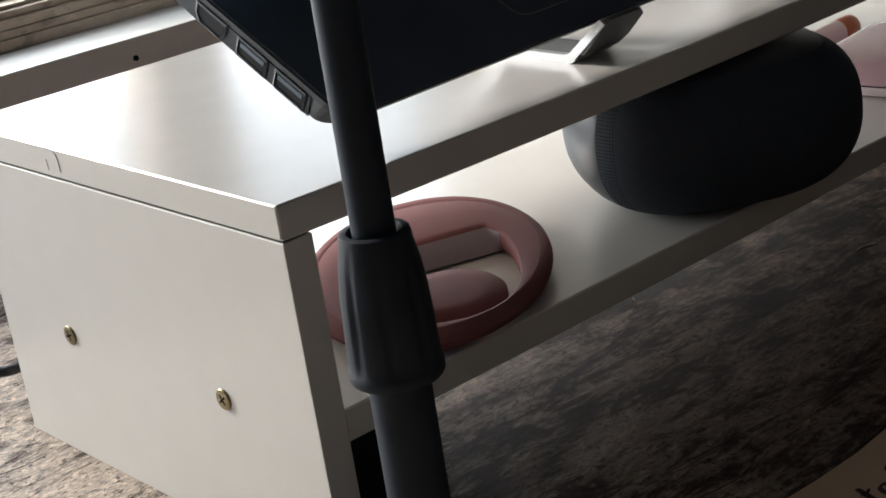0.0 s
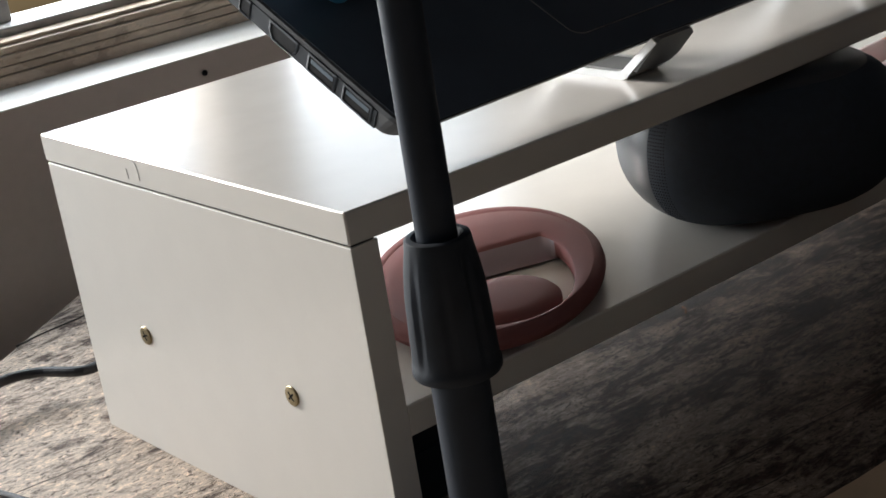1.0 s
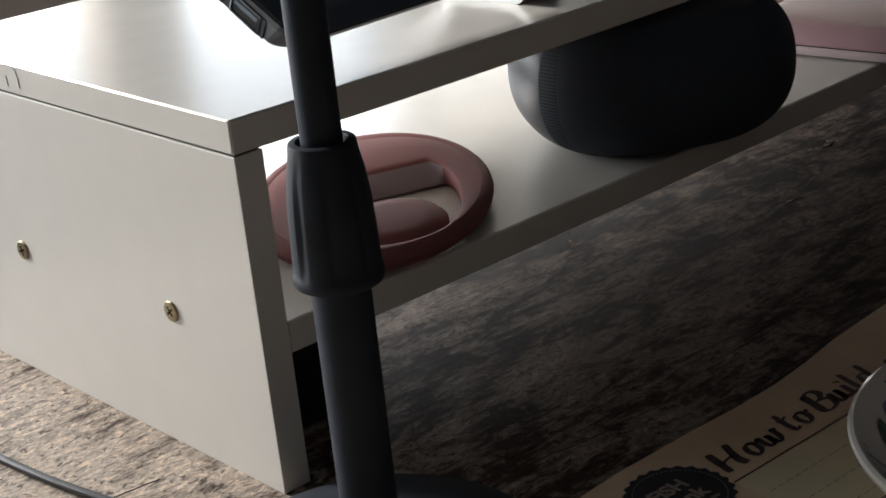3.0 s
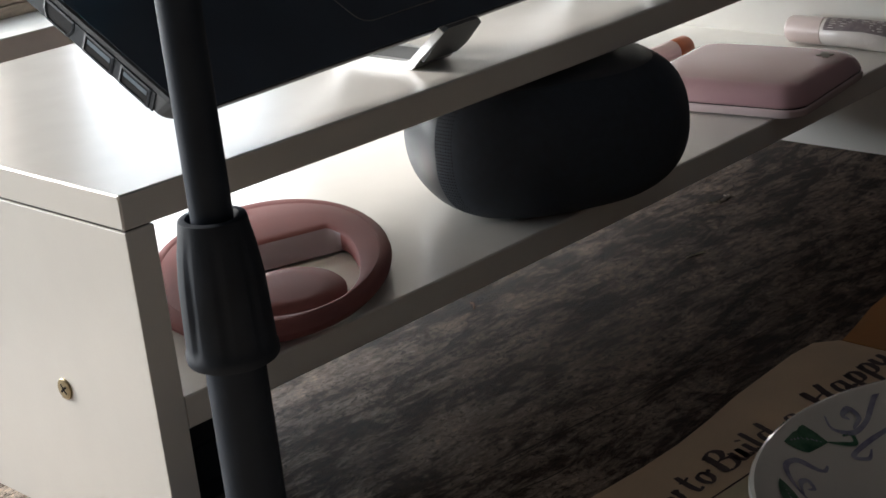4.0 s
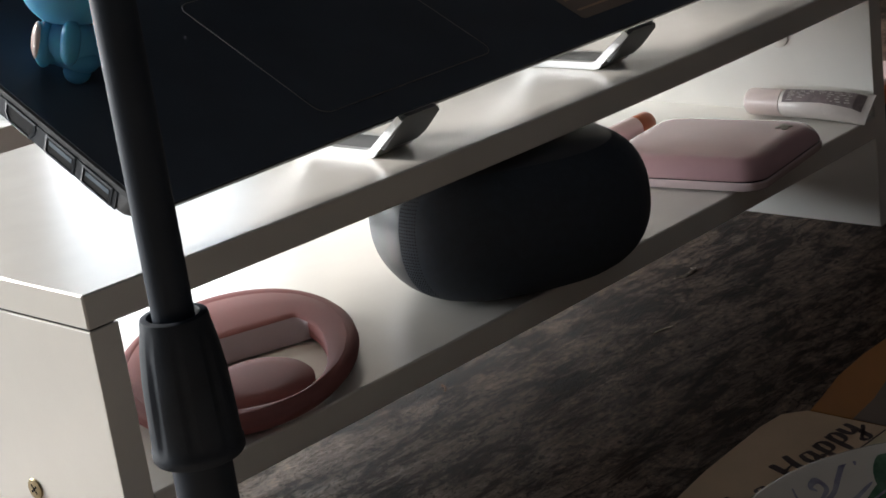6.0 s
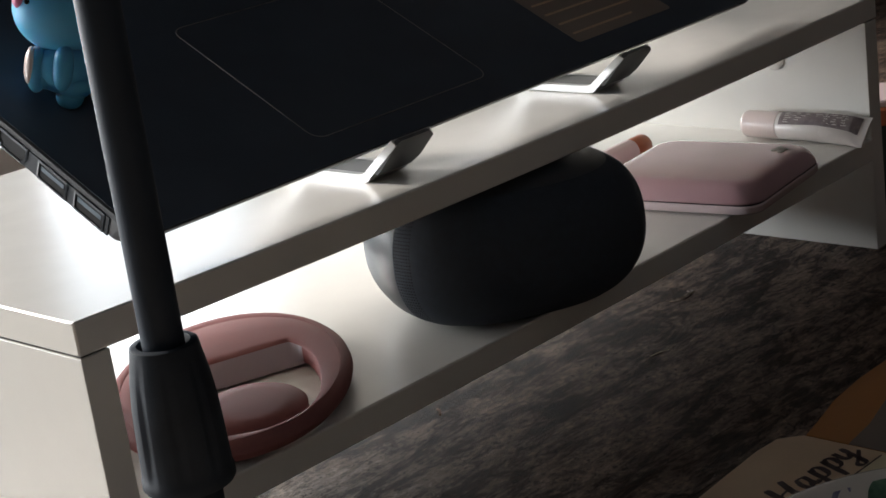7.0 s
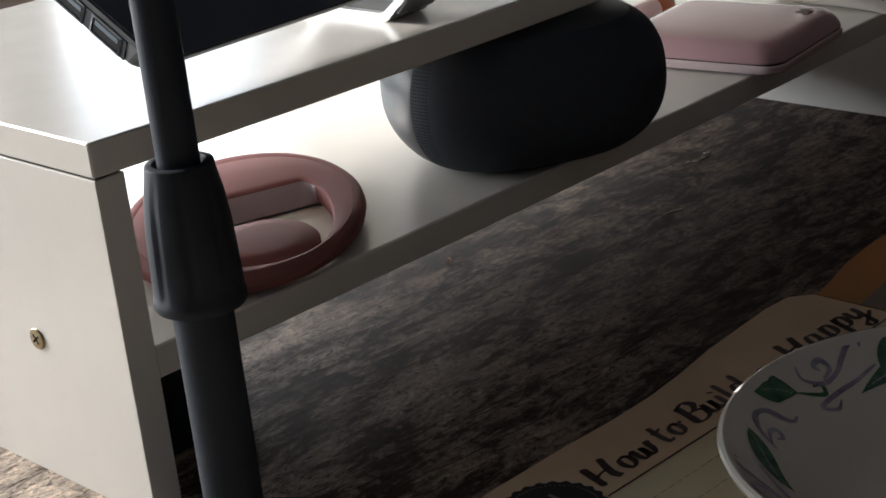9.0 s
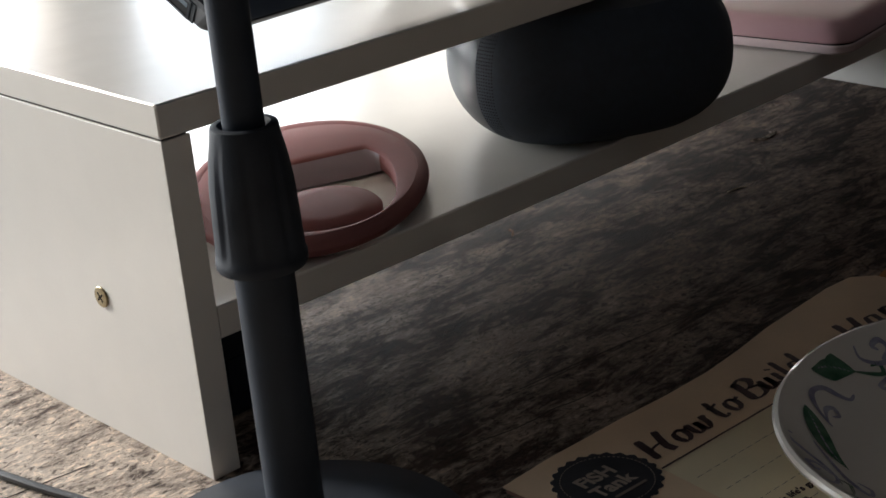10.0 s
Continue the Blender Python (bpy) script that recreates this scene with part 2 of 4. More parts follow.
def loft(rings, close=True, cap=True):
    """A skin over rings of equally many points."""
    b = bmesh.new()
    vs = [[b.verts.new(p) for p in ring] for ring in rings]
    k = len(rings[0])
    for a, c in zip(vs, vs[1:]):
        for i in range(k if close else k - 1):
            j = (i + 1) % k
            b.faces.new((a[i], a[j], c[j], c[i]))
    if cap:
        b.faces.new(vs[0][::-1])
        b.faces.new(vs[-1])
    return b


def turned(profile, n=48, cap=True):
    """A body of revolution about z from (radius, height) pairs."""
    return loft([[(r * math.cos(2 * math.pi * i / n), r * math.sin(2 * math.pi * i / n), z) for i in range(n)] for r, z in profile], cap=cap)


def sweep(points, radius, n=10, steps=8):
    """A round cable along a smooth curve through the points."""
    pts = [Vector(p) for p in points]
    fine = []
    for i in range(len(pts) - 1):
        p0, p1, p2, p3 = pts[max(i - 1, 0)], pts[i], pts[i + 1], pts[min(i + 2, len(pts) - 1)]
        for s in range(steps):
            t = s / steps
            fine.append(0.5 * (2 * p1 + (p2 - p0) * t + (2 * p0 - 5 * p1 + 4 * p2 - p3) * t * t + (3 * p1 - p0 - 3 * p2 + p3) * t ** 3))
    fine.append(pts[-1])
    rings = []
    for i, p in enumerate(fine):
        d = (fine[min(i + 1, len(fine) - 1)] - fine[max(i - 1, 0)]).normalized()
        side = d.cross(Vector((0.01, 0.02, 1))).normalized()
        up = side.cross(d)
        rings.append([p + radius * (math.cos(2 * math.pi * k / n) * side + math.sin(2 * math.pi * k / n) * up) for k in range(n)])
    return loft(rings)


def prism(outline, z0, z1):
    """A flat plate with the given outline."""
    return loft([[(x, y, z0) for x, y in outline], [(x, y, z1) for x, y in outline]])


def rounded(x0, x1, y0, y1, r, n=6):
    out = []
    for cx, cy, a0 in ((x1 - r, y1 - r, 0), (x0 + r, y1 - r, 90), (x0 + r, y0 + r, 180), (x1 - r, y0 + r, 270)):
        for i in range(n + 1):
            a = radians(a0 + 90 * i / n)
            out.append((cx + r * math.cos(a), cy + r * math.sin(a)))
    return out


# ---- setting ----
H, T, D, L, ZM, SAG = 0.132, 0.0115, 0.2082, 0.4948, 0.0598, 0.0026


def build_room():
    def struct(name, bm, material, label, m=None):
        return tagged(part(name, bm, material, None, "", m), label, "", "", "structure")

    struct("floor", box(-1.9, 1.9, -2.4, 0.75, -0.80, -0.74), FLOOR, "brown floor below the wooden table")
    struct("ceiling", box(-1.9, 1.9, -2.4, 0.9, 1.75, 1.81), CEIL, "plain painted ceiling of the room")
    struct("wall_south", box(-1.9, 1.9, -2.5, -2.4, -0.74, 1.75), DARK_ROOM, "plain wall closing the room")
    struct("wall_east", box(1.8, 1.9, -2.4, 0.9, -0.74, 1.75), DARK_ROOM, "plain wall closing the room")
    struct("wall_west", box(-1.8, -1.7, -2.4, 0.9, -0.74, 1.75), DARK_ROOM, "plain wall closing the room")
    # window wall: front face at local y = 0
    struct("wall_north", box(-2.2, 1.9, 0, 0.2, -0.74, 0.0790), PLASTER, "shaded brown-grey wall below the window sill", WALL)
    struct("wall_north_left", box(-2.2, -1.0, 0, 0.2, 0.072, 1.75), PLASTER, "plain wall beside the window", WALL)
    struct("wall_north_right", box(0.95, 1.9, 0, 0.2, 0.072, 1.75), PLASTER, "plain wall beside the window", WALL)
    struct("wall_north_high", box(-1.0, 0.95, 0, 0.2, 0.68, 1.75), PLASTER, "plain wall above the window", WALL)
    tagged(part("nail", turned([(0.0018, 0.0), (0.0018, 0.0012), (0.0009, 0.0016), (0.0001, 0.0017)], 16), PORT_DARK, None, "", WALL @ pose(0.0478, 0.0002, 0.0677, 90, 0, 0), True), "small dark nail head in the wall below the sill", "nail")
    w = tagged(new("window_1"), "wooden sliding window with a daylit sill", "", "", "structure")
    w.matrix_world = WALL
    part("window_sill", box(-1.0, 0.95, -0.0005, 0.06, 0.0791, 0.08, 0.0003), SILL_PAINT, w, "white painted sill in bright daylight")
    z = 0.08
    # moulded wooden bottom rail, stepped strips
    for i, (d, hgt) in enumerate(((0.053, 0.0075), (0.0555, 0.005), (0.057, 0.006), (0.0605, 0.0045), (0.066, 0.0025))):
        part("rail_strip", box(-1.0, 0.95, d, 0.12, z, z + hgt - 0.0003, 0.0006), FRAME_WOOD, w)
        z += hgt
    part("track", box(-1.0, 0.95, 0.082, 0.125, z - 0.0008, z + 0.005, 0.001), WIN_METAL, w, "pale worn metal sliding track")
    for x in (-0.99, -0.5, -0.036, 0.365, 0.94):
        part("window_frame", box(x - 0.008, x + 0.008, 0.1, 0.125, z + 0.005, 0.65, 0.001), WIN_METAL, w)
    part("window_frame", box(-1.0, 0.95, 0.1, 0.125, 0.65, 0.68, 0.001), WIN_METAL, w)
    # unseen panel, added to keep window glare off the top board
    part("sash_blocker", box(0.374, 0.932, 0.105, 0.112, 0.215, 0.65, 0.001), SILL_PAINT, w, "pale unseen panel added to dim the last sash")
    part("window_post", box(0.098, 0.162, 0.09, 0.15, z + 0.005, 0.65, 0.003), FRAME_WOOD, w, "broad wooden post")


build_room()


def build_table():
    t = thing("table", "weathered dark wooden slab table with a live edge", "table")
    random.seed(5)
    back = []
    for i in range(61):
        x = -0.75 + 1.95 * i / 60
        y = 0.40 + 0.012 * noise.noise((x * 6, 0.3, 0)) + 0.006 * noise.noise((x * 21, 1.3, 0))
        # the slab's rounded corner towards the window
        if x < 0.10:
            y = 0.395 - 0.9 * max(0.0, 0.10 - x) ** 1.0 * 0.75
        back.append((x, max(y, -0.05)))
    outline = back + [(1.2, -0.62), (-0.75, -0.62)]
    rings = []
    for z, inset in ((-0.045, 0.006), (-0.04, 0.001), (-0.012, 0.0), (-0.004, 0.0012), (-0.001, 0.004), (0.0, 0.009)):
        cx, cy = 0.2, -0.1
        rings.append([(x - inset * (x - cx) / max(math.hypot(x - cx, y - cy), 1e-6), y - inset * (y - cy) / max(math.hypot(x - cx, y - cy), 1e-6), z) for x, y in outline])
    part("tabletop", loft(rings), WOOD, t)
    part("crack", sweep([(0.018, 0.3345, 0.0001), (0.035, 0.3375, 0.0001), (0.0598, 0.3392, 0.0001), (0.09, 0.346, 0.0001), (0.14, 0.350, 0.0001)], 0.0005, 6, 5), SEAM, t, "dark drying crack")
    random.seed(21)
    for x0, x1, y in ((0.03, 0.15, -0.028), (0.06, 0.13, -0.052), (0.11, 0.28, -0.036), (0.17, 0.24, -0.070), (0.26, 0.36, -0.018), (0.02, 0.08, -0.090), (-0.14, -0.02, 0.06), (-0.18, -0.06, 0.13), (-0.10, -0.01, 0.19)):
        pts = [(x0 + (x1 - x0) * i / 9, y + 0.0022 * noise.noise((i * 0.7, y * 90, 0)) - 0.12 * (x1 - x0) * i / 9, -0.0001) for i in range(10)]
        part("crack", sweep(pts, random.uniform(0.0002, 0.00035), 6, 3), SEAM, t, "dark drying crack")
    for x in (-0.65, 1.1):
        for y in (-0.55, -0.12):
            part("leg", box(x - 0.035, x + 0.035, y - 0.035, y + 0.035, -0.74, -0.045, 0.003), WOOD, t)


build_table()


# ---- the shelf and what stands on it ----
def build_shelf():
    s = thing("shelf_riser", "white laminated two-tier desktop shelf with screwed sides", "shelf")
    n, c = 24, 0.0006
    rings = []
    for i in range(n + 1):
        x = L * i / n
        dz = -SAG * 4 * x * (L - x) / L ** 2
        e = c if i in (0, n) else 0.0
        prof = [(e + c, e), (D - e - c, e), (D - e, e + c), (D - e, T - e - c), (D - e - c, T - e), (e + c, T - e), (e, T - e - c), (e, e + c)]
        if i in (0, n):
            rings.append([(x, y, H - T + z + dz) for y, z in prof])
            if i == 0:
                rings.append([(c, y, H - T + z) for y, z in [(c, 0), (D - c, 0), (D, c), (D, T - c), (D - c, T), (c, T), (0, T - c), (0, c)]])
            else:
                rings.insert(-1, [(x - c, y, H - T + z) for y, z in [(c, 0), (D - c, 0), (D, c), (D, T - c), (D - c, T), (c, T), (0, T - c), (0, c)]])
        else:
            rings.append([(x, y, H - T + z + dz) for y, z in prof])
    part("top_board", loft(rings), LAMINATE, s)
    panel = part("side_panel", box(0.0004, T, 0.0003, D - 0.0005, 0.0, H - T - 0.0008, 0.0003), LAMINATE, s)
    part("side_panel", box(L - T, L - 0.0004, 0.0003, D - 0.0005, 0.0, H - T - 0.0008, 0.0003), LAMINATE, s)
    rows = []
    for i in range(17):
        x = T + 0.0002 + (L - 2 * T - 0.0004) * i / 16
        dz = -0.0016 * (1 - (2 * i / 16 - 1) ** 2)
        rows.append([(x, y, ZM + z + dz) for y, z in ((0.0006, -T), (D - 0.01, -T), (D - 0.01, 0), (0.0006, 0), (0.0, -0.0006), (0.0, 0.0006 - T))])
    part("middle_shelf", loft(rows), LAMINATE, s)
    for x in (0.0, L - T):
        part("seam", box(x + 0.0012, x + T - 0.0012, 0.0012, D - 0.0018, H - T - 0.0012, H - T - 0.00005), SEAM, s)
    for y in (0.0526, 0.1544):
        m = Matrix.Translation((0, y, 0.0544)) @ pose(0, 0, 0, 0, -90, 0) @ pose(0, 0, 0, 0, 0, 20 if y > 0.1 else 38)
        head = part("screw", turned([(0.0001, -0.002), (0.003, -0.002), (0.0038, -0.0003), (0.0039, 0.0001), (0.0036, 0.0004), (0.0026, 0.0005), (0.0001, 0.0005)], 32), BRASS, s, "brass-coloured cross-head screw", m, True)
        bm = bmesh.new()
        for a in (0, 90):
            b2 = box(-0.0021, 0.0021, -0.0004, 0.0004, 0.0002, 0.00056)
            b2.transform(pose(0, 0, 0, 0, 0, a))
            me = bpy.data.meshes.new("tmp")
            b2.to_mesh(me)
            b2.free()
            bm.from_mesh(me)
            bpy.data.meshes.remove(me)
        part("cross_slot", bm, PORT_DARK, head)
    # white cover cap inside the far panel
    part("cover_cap", turned([(0.0058, 0), (0.0058, 0.0012), (0.005, 0.0018), (0.0001, 0.002)], 32), LAMINATE, s, "round white cover cap", Matrix.Translation((L - T, 0.054, 0.1000)) @ pose(0, 0, 0, 0, -90, 0), True)
    # two short pencil ticks on the end of the top board
    part("pencil_mark", sweep([(-0.0001, 0.137, H - 0.0004), (-0.0001, 0.1315, H - 0.002), (-0.0001, 0.1305, H - 0.0085)], 0.00016, 6, 4), PENCIL, s)
    part("pencil_mark", sweep([(-0.0001, 0.1395, H - 0.005), (-0.0001, 0.139, H - 0.009)], 0.00014, 6, 3), PENCIL, s)


build_shelf()

LAPTOP = pose(0.0384, 0.0250, 0.1454, 28.7, 0, 1.7) @ Matrix.Scale(0.948, 4)


def build_laptop():
    lap = thing("laptop", "black laptop tilted on a metal stand", "laptop", m=LAPTOP)
    W, V0, V1, TH = 0.405, -0.0138, 0.25, 0.0072
    # the front is undercut, the sides stand upright
    rings = []
    for z, ins in ((-0.0050, 0.0045), (-0.0040, 0.0016), (-0.0022, 0.0002), (TH - 0.0022, 0.0), (TH - 0.0006, 0.0006), (TH, 0.0018)):
        cut = 0.85 * (TH - z)
        rings.append([(x, y + cut * max(0.0, 1 - (y - V0) / 0.03), z) for x, y in rounded(ins, W - ins, V0 + ins, V1 - ins, 0.011 - ins)])
    part("base_shell", loft(rings), SHELL_SHADED, lap, "", None)
    part("palm_rest", prism(rounded(0.0016, W - 0.0016, V0 + 0.0016, V1 - 0.0016, 0.0094), TH - 0.0003, TH + 0.00004), DECK, lap)
    # thin bright chamfer round the touchpad
    x0, x1, y0, y1 = 0.0989, 0.2048, 0.0018, 0.0886
    ring_bm = loft([[(x, y, TH + 0.0001) for x, y in rounded(x0, x1, y0, y1, 0.006)], [(x, y, TH + 0.0003) for x, y in rounded(x0 + 0.0001, x1 - 0.0001, y0 + 0.0001, y1 - 0.0001, 0.006)],
                    [(x, y, TH + 0.0003) for x, y in rounded(x0 + 0.0004, x1 - 0.0004, y0 + 0.0004, y1 - 0.0004, 0.0056)], [(x, y, TH + 0.0001) for x, y in rounded(x0 + 0.0005, x1 - 0.0005, y0 + 0.0005, y1 - 0.0005, 0.0055)]], cap=False)
    pad = part("touchpad", prism(rounded(x0 + 0.0005, x1 - 0.0005, y0 + 0.0005, y1 - 0.0005, 0.0055), TH + 0.00005, TH + 0.00015), DECK, lap)
    part("touchpad_rim", ring_bm, OUTLINE, pad)
    # sticker on the palm rest with rows of unreadable print
    st = part("sticker", prism(rounded(0.2692, 0.345, 0.0012, 0.075, 0.002), TH + 0.0001, TH + 0.0003), STICKER, lap, "grey-brown information sticker")
    for k in range(7):
        part("print_bar", prism(rounded(0.2725, 0.320 + 0.010 * ((k * 7) % 3), 0.007 + 0.0085 * k, 0.0083 + 0.0085 * k, 0.0005, 2), TH + 0.0003, TH + 0.0004), PAPER, st)
    # ports along the side
    side = part("port_strip", box(-0.0003, 0.0002, 0.004, 0.24, -0.0030, TH - 0.0024, 0.0001), PORT, lap, "dark grey edge strip")
    za, zb = -0.0034, TH - 0.0020
    for v, w, kind in ((0.0145, 0.0148, "usb"), (0.0350, 0.0148, "usb"), (0.0580, 0.0155, "hdmi"), (0.0815, 0.006, "slot")):
        if kind == "hdmi":
            hole = [(v - w / 2, za + 0.0042), (v - w / 2 + 0.0022, za + 0.0013), (v + w / 2 - 0.0022, za + 0.0013), (v + w / 2, za + 0.0042), (v + w / 2, zb - 0.0012), (v - w / 2, zb - 0.0012)]
        else:
            hole = rounded(v - w / 2, v + w / 2, za + 0.0013, zb - 0.0012, 0.0005, 2)
        cy, cz = v, (za + zb) / 2
        wide = [(cy + (y - cy) * 1.13, cz + (z - cz) * 1.28) for y, z in hole]
        # a raised lip with the opening sunk behind it
        lip = part("port_frame", loft([[(0.0004, y, z) for y, z in wide], [(-0.0006, y, z) for y, z in wide], [(-0.0008, y, z) for y, z in hole], [(0.0002, y, z) for y, z in hole]], cap=False), PORT_LIP, lap, "raised grey lip round a port")
        part("port_opening", loft([[(-0.0004, y, z) for y, z in hole], [(0.0003, y, z) for y, z in hole]]), PORT_DARK, lip)
        if kind == "usb":
            part("port_tongue", box(-0.0005, -0.0001, v - w / 2 + 0.001, v + w / 2 - 0.001, zb - 0.0040, zb - 0.0022), PORT_BLUE, lip, "blue plastic tongue")
    bm = bmesh.new()
    for i in range(9):
        for j in range(4):
            bmesh.ops.create_circle(bm, cap_ends=True, segments=8, radius=0.0006, matrix=Matrix.Translation((-0.0006, 0.098 + i * 0.0022, -0.0018 + j * 0.0016 + (0.0006 if i % 2 else 0))) @ pose(0, 0, 0, 0, 90, 0))
    part("side_perforation", bm, PORT_DARK, side)
    # the raised screen
    lid = part("screen_lid", loft([[(x, y, z) for x, y in rounded(0.001, W - 0.001, 0, 0.245, 0.008)] for z in (0, 0.006)]), DECK, lap, "", Matrix.Translation((0, V1 - 0.004, TH)) @ pose(0, 0, 0, 78, 0, 0))
    part("screen", prism(rounded(0.008, W - 0.008, 0.012, 0.238, 0.002), 0.0061, 0.0063), PORT_DARK, lid, "dark glossy screen")
    return lap


build_laptop()


def build_stand():
    st = thing("laptop_stand", "brushed aluminium laptop stand with front hooks", "laptop stand", m=pose(0, 0, H - 0.0022))
    for x in (0.1530, 0.2930):
        w = 0.0205
        # side profile (y, z) of the hook: foot plate, bend, upright lip leaning to the front
        out = [(0.10, 0.0), (0.0272, 0.0), (0.0254, 0.0003), (0.0240, 0.0011), (0.0228, 0.0024), (0.0070, 0.0158), (0.0092, 0.0177), (0.0248, 0.0050), (0.0258, 0.0041), (0.0272, 0.0034), (0.0290, 0.0031), (0.10, 0.0031)]
        b = loft([[(x, y, z) for y, z in out], [(x + w, y, z) for y, z in out]])
        hook = part("hook_arm", b, ALU, st)
        # grey pad on the lip, with cut corners
        face = [(0.0006, 0.0035), (0.0006, 0.0162), (0.0016, 0.0174), (w - 0.0030, 0.0174), (w + 0.0012, 0.0145), (w + 0.0012, 0.0062), (w - 0.0016, 0.0032)]
        lean = [(0.0234 - 0.0164 * (z / 0.0164), z) for _, z in face]
        part("lip_pad", loft([[(x + a, ly - 0.0006, z) for (a, z), (ly, _) in zip(face, lean)], [(x + a, ly + 0.0016, z + 0.0006) for (a, z), (ly, _) in zip(face, lean)]]), GREYPAD, hook, "dark grey silicone-faced lip")
        part("foot_pad", box(x + 0.003, x + w - 0.003, 0.026, 0.06, 0.0023, 0.0032, 0.0003), GREYPAD, hook)
        part("support_arm", loft([[(x + 0.002, y, z) for y, z in ((0.060, 0.0022), (0.067, 0.0022), (0.170, 0.0860), (0.163, 0.0875))], [(x + w - 0.002, y, z) for y, z in ((0.060, 0.0022), (0.067, 0.0022), (0.170, 0.0860), (0.163, 0.0875))]]), ALU, hook)
    part("cross_bar", box(0.1525, 0.315, 0.085, 0.1, 0.0, 0.0022, 0.0004), ALU, st)


build_stand()


def build_pole_stand():
    p = thing("pole_stand", "black telescopic table stand with round weighted base", "stand", m=pose(-0.0139, -0.0646, 0))
    part("base", turned([(0.05, 0.0), (0.0535, 0.001), (0.054, 0.0035), (0.0535, 0.006), (0.051, 0.0078), (0.0475, 0.0082), (0.0465, 0.0090), (0.03, 0.0105), (0.013, 0.012), (0.0001, 0.0122)], 96), RUBBER, p, "round black base", None, True)
    part("lower_tube", turned([(0.0086, 0.011), (0.0086, 0.1030)], 40), TUBE_BLACK, p, "", None, True)
    part("upper_tube", turned([(0.0059, 0.098), (0.0059, 0.62)], 40), TUBE_BLACK, p, "", None, True)
    # ribbed locking collar
    n, rings = 96, []
    for r, z, rib in ((0.0092, 0.0992, 0), (0.0126, 0.0995, 0), (0.0131, 0.1003, 0), (0.0131, 0.1026, 0), (0.0127, 0.1033, 0), (0.0126, 0.1060, 0.6), (0.0123, 0.1148, 1.2), (0.0119, 0.1237, 1.1), (0.0110, 0.1317, 0.5), (0.0099, 0.1377, 0.05), (0.0096, 0.1400, 0), (0.0094, 0.1408, 0), (0.0089, 0.1411, 0), (0.0074, 0.1411, 0), (0.0070, 0.1402, 0), (0.0066, 0.1386, 0)):
        rings.append([((r - 0.0006 * rib * (1 if (i // 3) % 4 == 0 else 0)) * math.cos(2 * math.pi * i / n), (r - 0.0006 * rib * (1 if (i // 3) % 4 == 0 else 0)) * math.sin(2 * math.pi * i / n), z) for i in range(n)])
    part("locking_collar", loft(rings), RUBBER, p, "ribbed rubber locking collar", None, True)


build_pole_stand()


def build_ring_box():
    """A flat oval body with a rounded rim, a D-shaped hole through it and a tongue in the hole."""
    t = thing("oval_holder", "dusty pink oval plastic holder with open hole lying on the shelf", "holder", m=pose(0.0965, 0.0555, ZM, 0, 0, 48))
    n = 96

    def outer(a, k):
        return (0.0040 + 0.0722 * k * math.cos(a), 0.0002 + 0.0468 * k * math.sin(a))

    def hole(a, k, off):
        x = HX + (0.0560 if math.cos(a) > 0 else 0.0400) * math.copysign(abs(math.cos(a)) ** 0.85, math.cos(a))
        y = HY + 0.0300 * math.copysign(abs(math.sin(a)) ** 0.85, math.sin(a))
        x = min(x, 0.0077 - 0.41 * (y - 0.0067) + off)
        return (HX + (x - HX) * k, HY + (y - HY) * k)

    HX, HY = -0.0170, -0.0040
    prof = [(0, 0.90, 0.0), (0, 0.955, 0.0010), (0, 0.988, 0.0028), (0, 1.0, 0.0048), (0, 0.99, 0.0066), (0, 0.965, 0.0079), (0, 0.93, 0.0085), (0.10, 0.93, 0.0087), (0.115, 0.93, 0.0085), (0.13, 0.93, 0.0087), (0.5, 0.95, 0.0088), (0.9, 0.985, 0.0087), (0.97, 1.0, 0.0084), (1, 1.0, 0.0077), (1, 1.0, 0.001), (1, 1.02, 0.0)]
    rings = []
    for f, k, z in prof:
        ring = []
        for i in range(n):
            a = 2 * math.pi * i / n
            o, h = outer(a, k if f < 1 else 1), hole(a, k if f == 1 else 1, 0.0115 * min(1.0, z / 0.0080))
            ring.append((o[0] * (1 - f) + h[0] * f, o[1] * (1 - f) + h[1] * f, z * 0.92))
        rings.append(ring)
    rings.append(rings[0])
    shell = part("shell", loft(rings, cap=False), PINK, t, "", None, True)
    # the hole's straight far slope is coloured lilac to imitate a reflection on the shelf
    shell.data.materials.append(LILAC_REFLECTION)
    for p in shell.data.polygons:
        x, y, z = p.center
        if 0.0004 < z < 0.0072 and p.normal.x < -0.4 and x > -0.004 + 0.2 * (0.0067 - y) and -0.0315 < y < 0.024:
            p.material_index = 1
    part("tongue", loft([[(0.0235 * k * math.cos(2 * math.pi * i / 40) - 0.0245, 0.0207 * k * math.sin(2 * math.pi * i / 40) - 0.0080, z * 1.15) for i in range(40)] for k, z in ((0.95, 0.0), (1, 0.001), (1, 0.0028), (0.92, 0.0042), (0.6, 0.0049), (0.02, 0.0050))]), PINK, t, "pink rounded inner tongue", None, True)


build_ring_box()


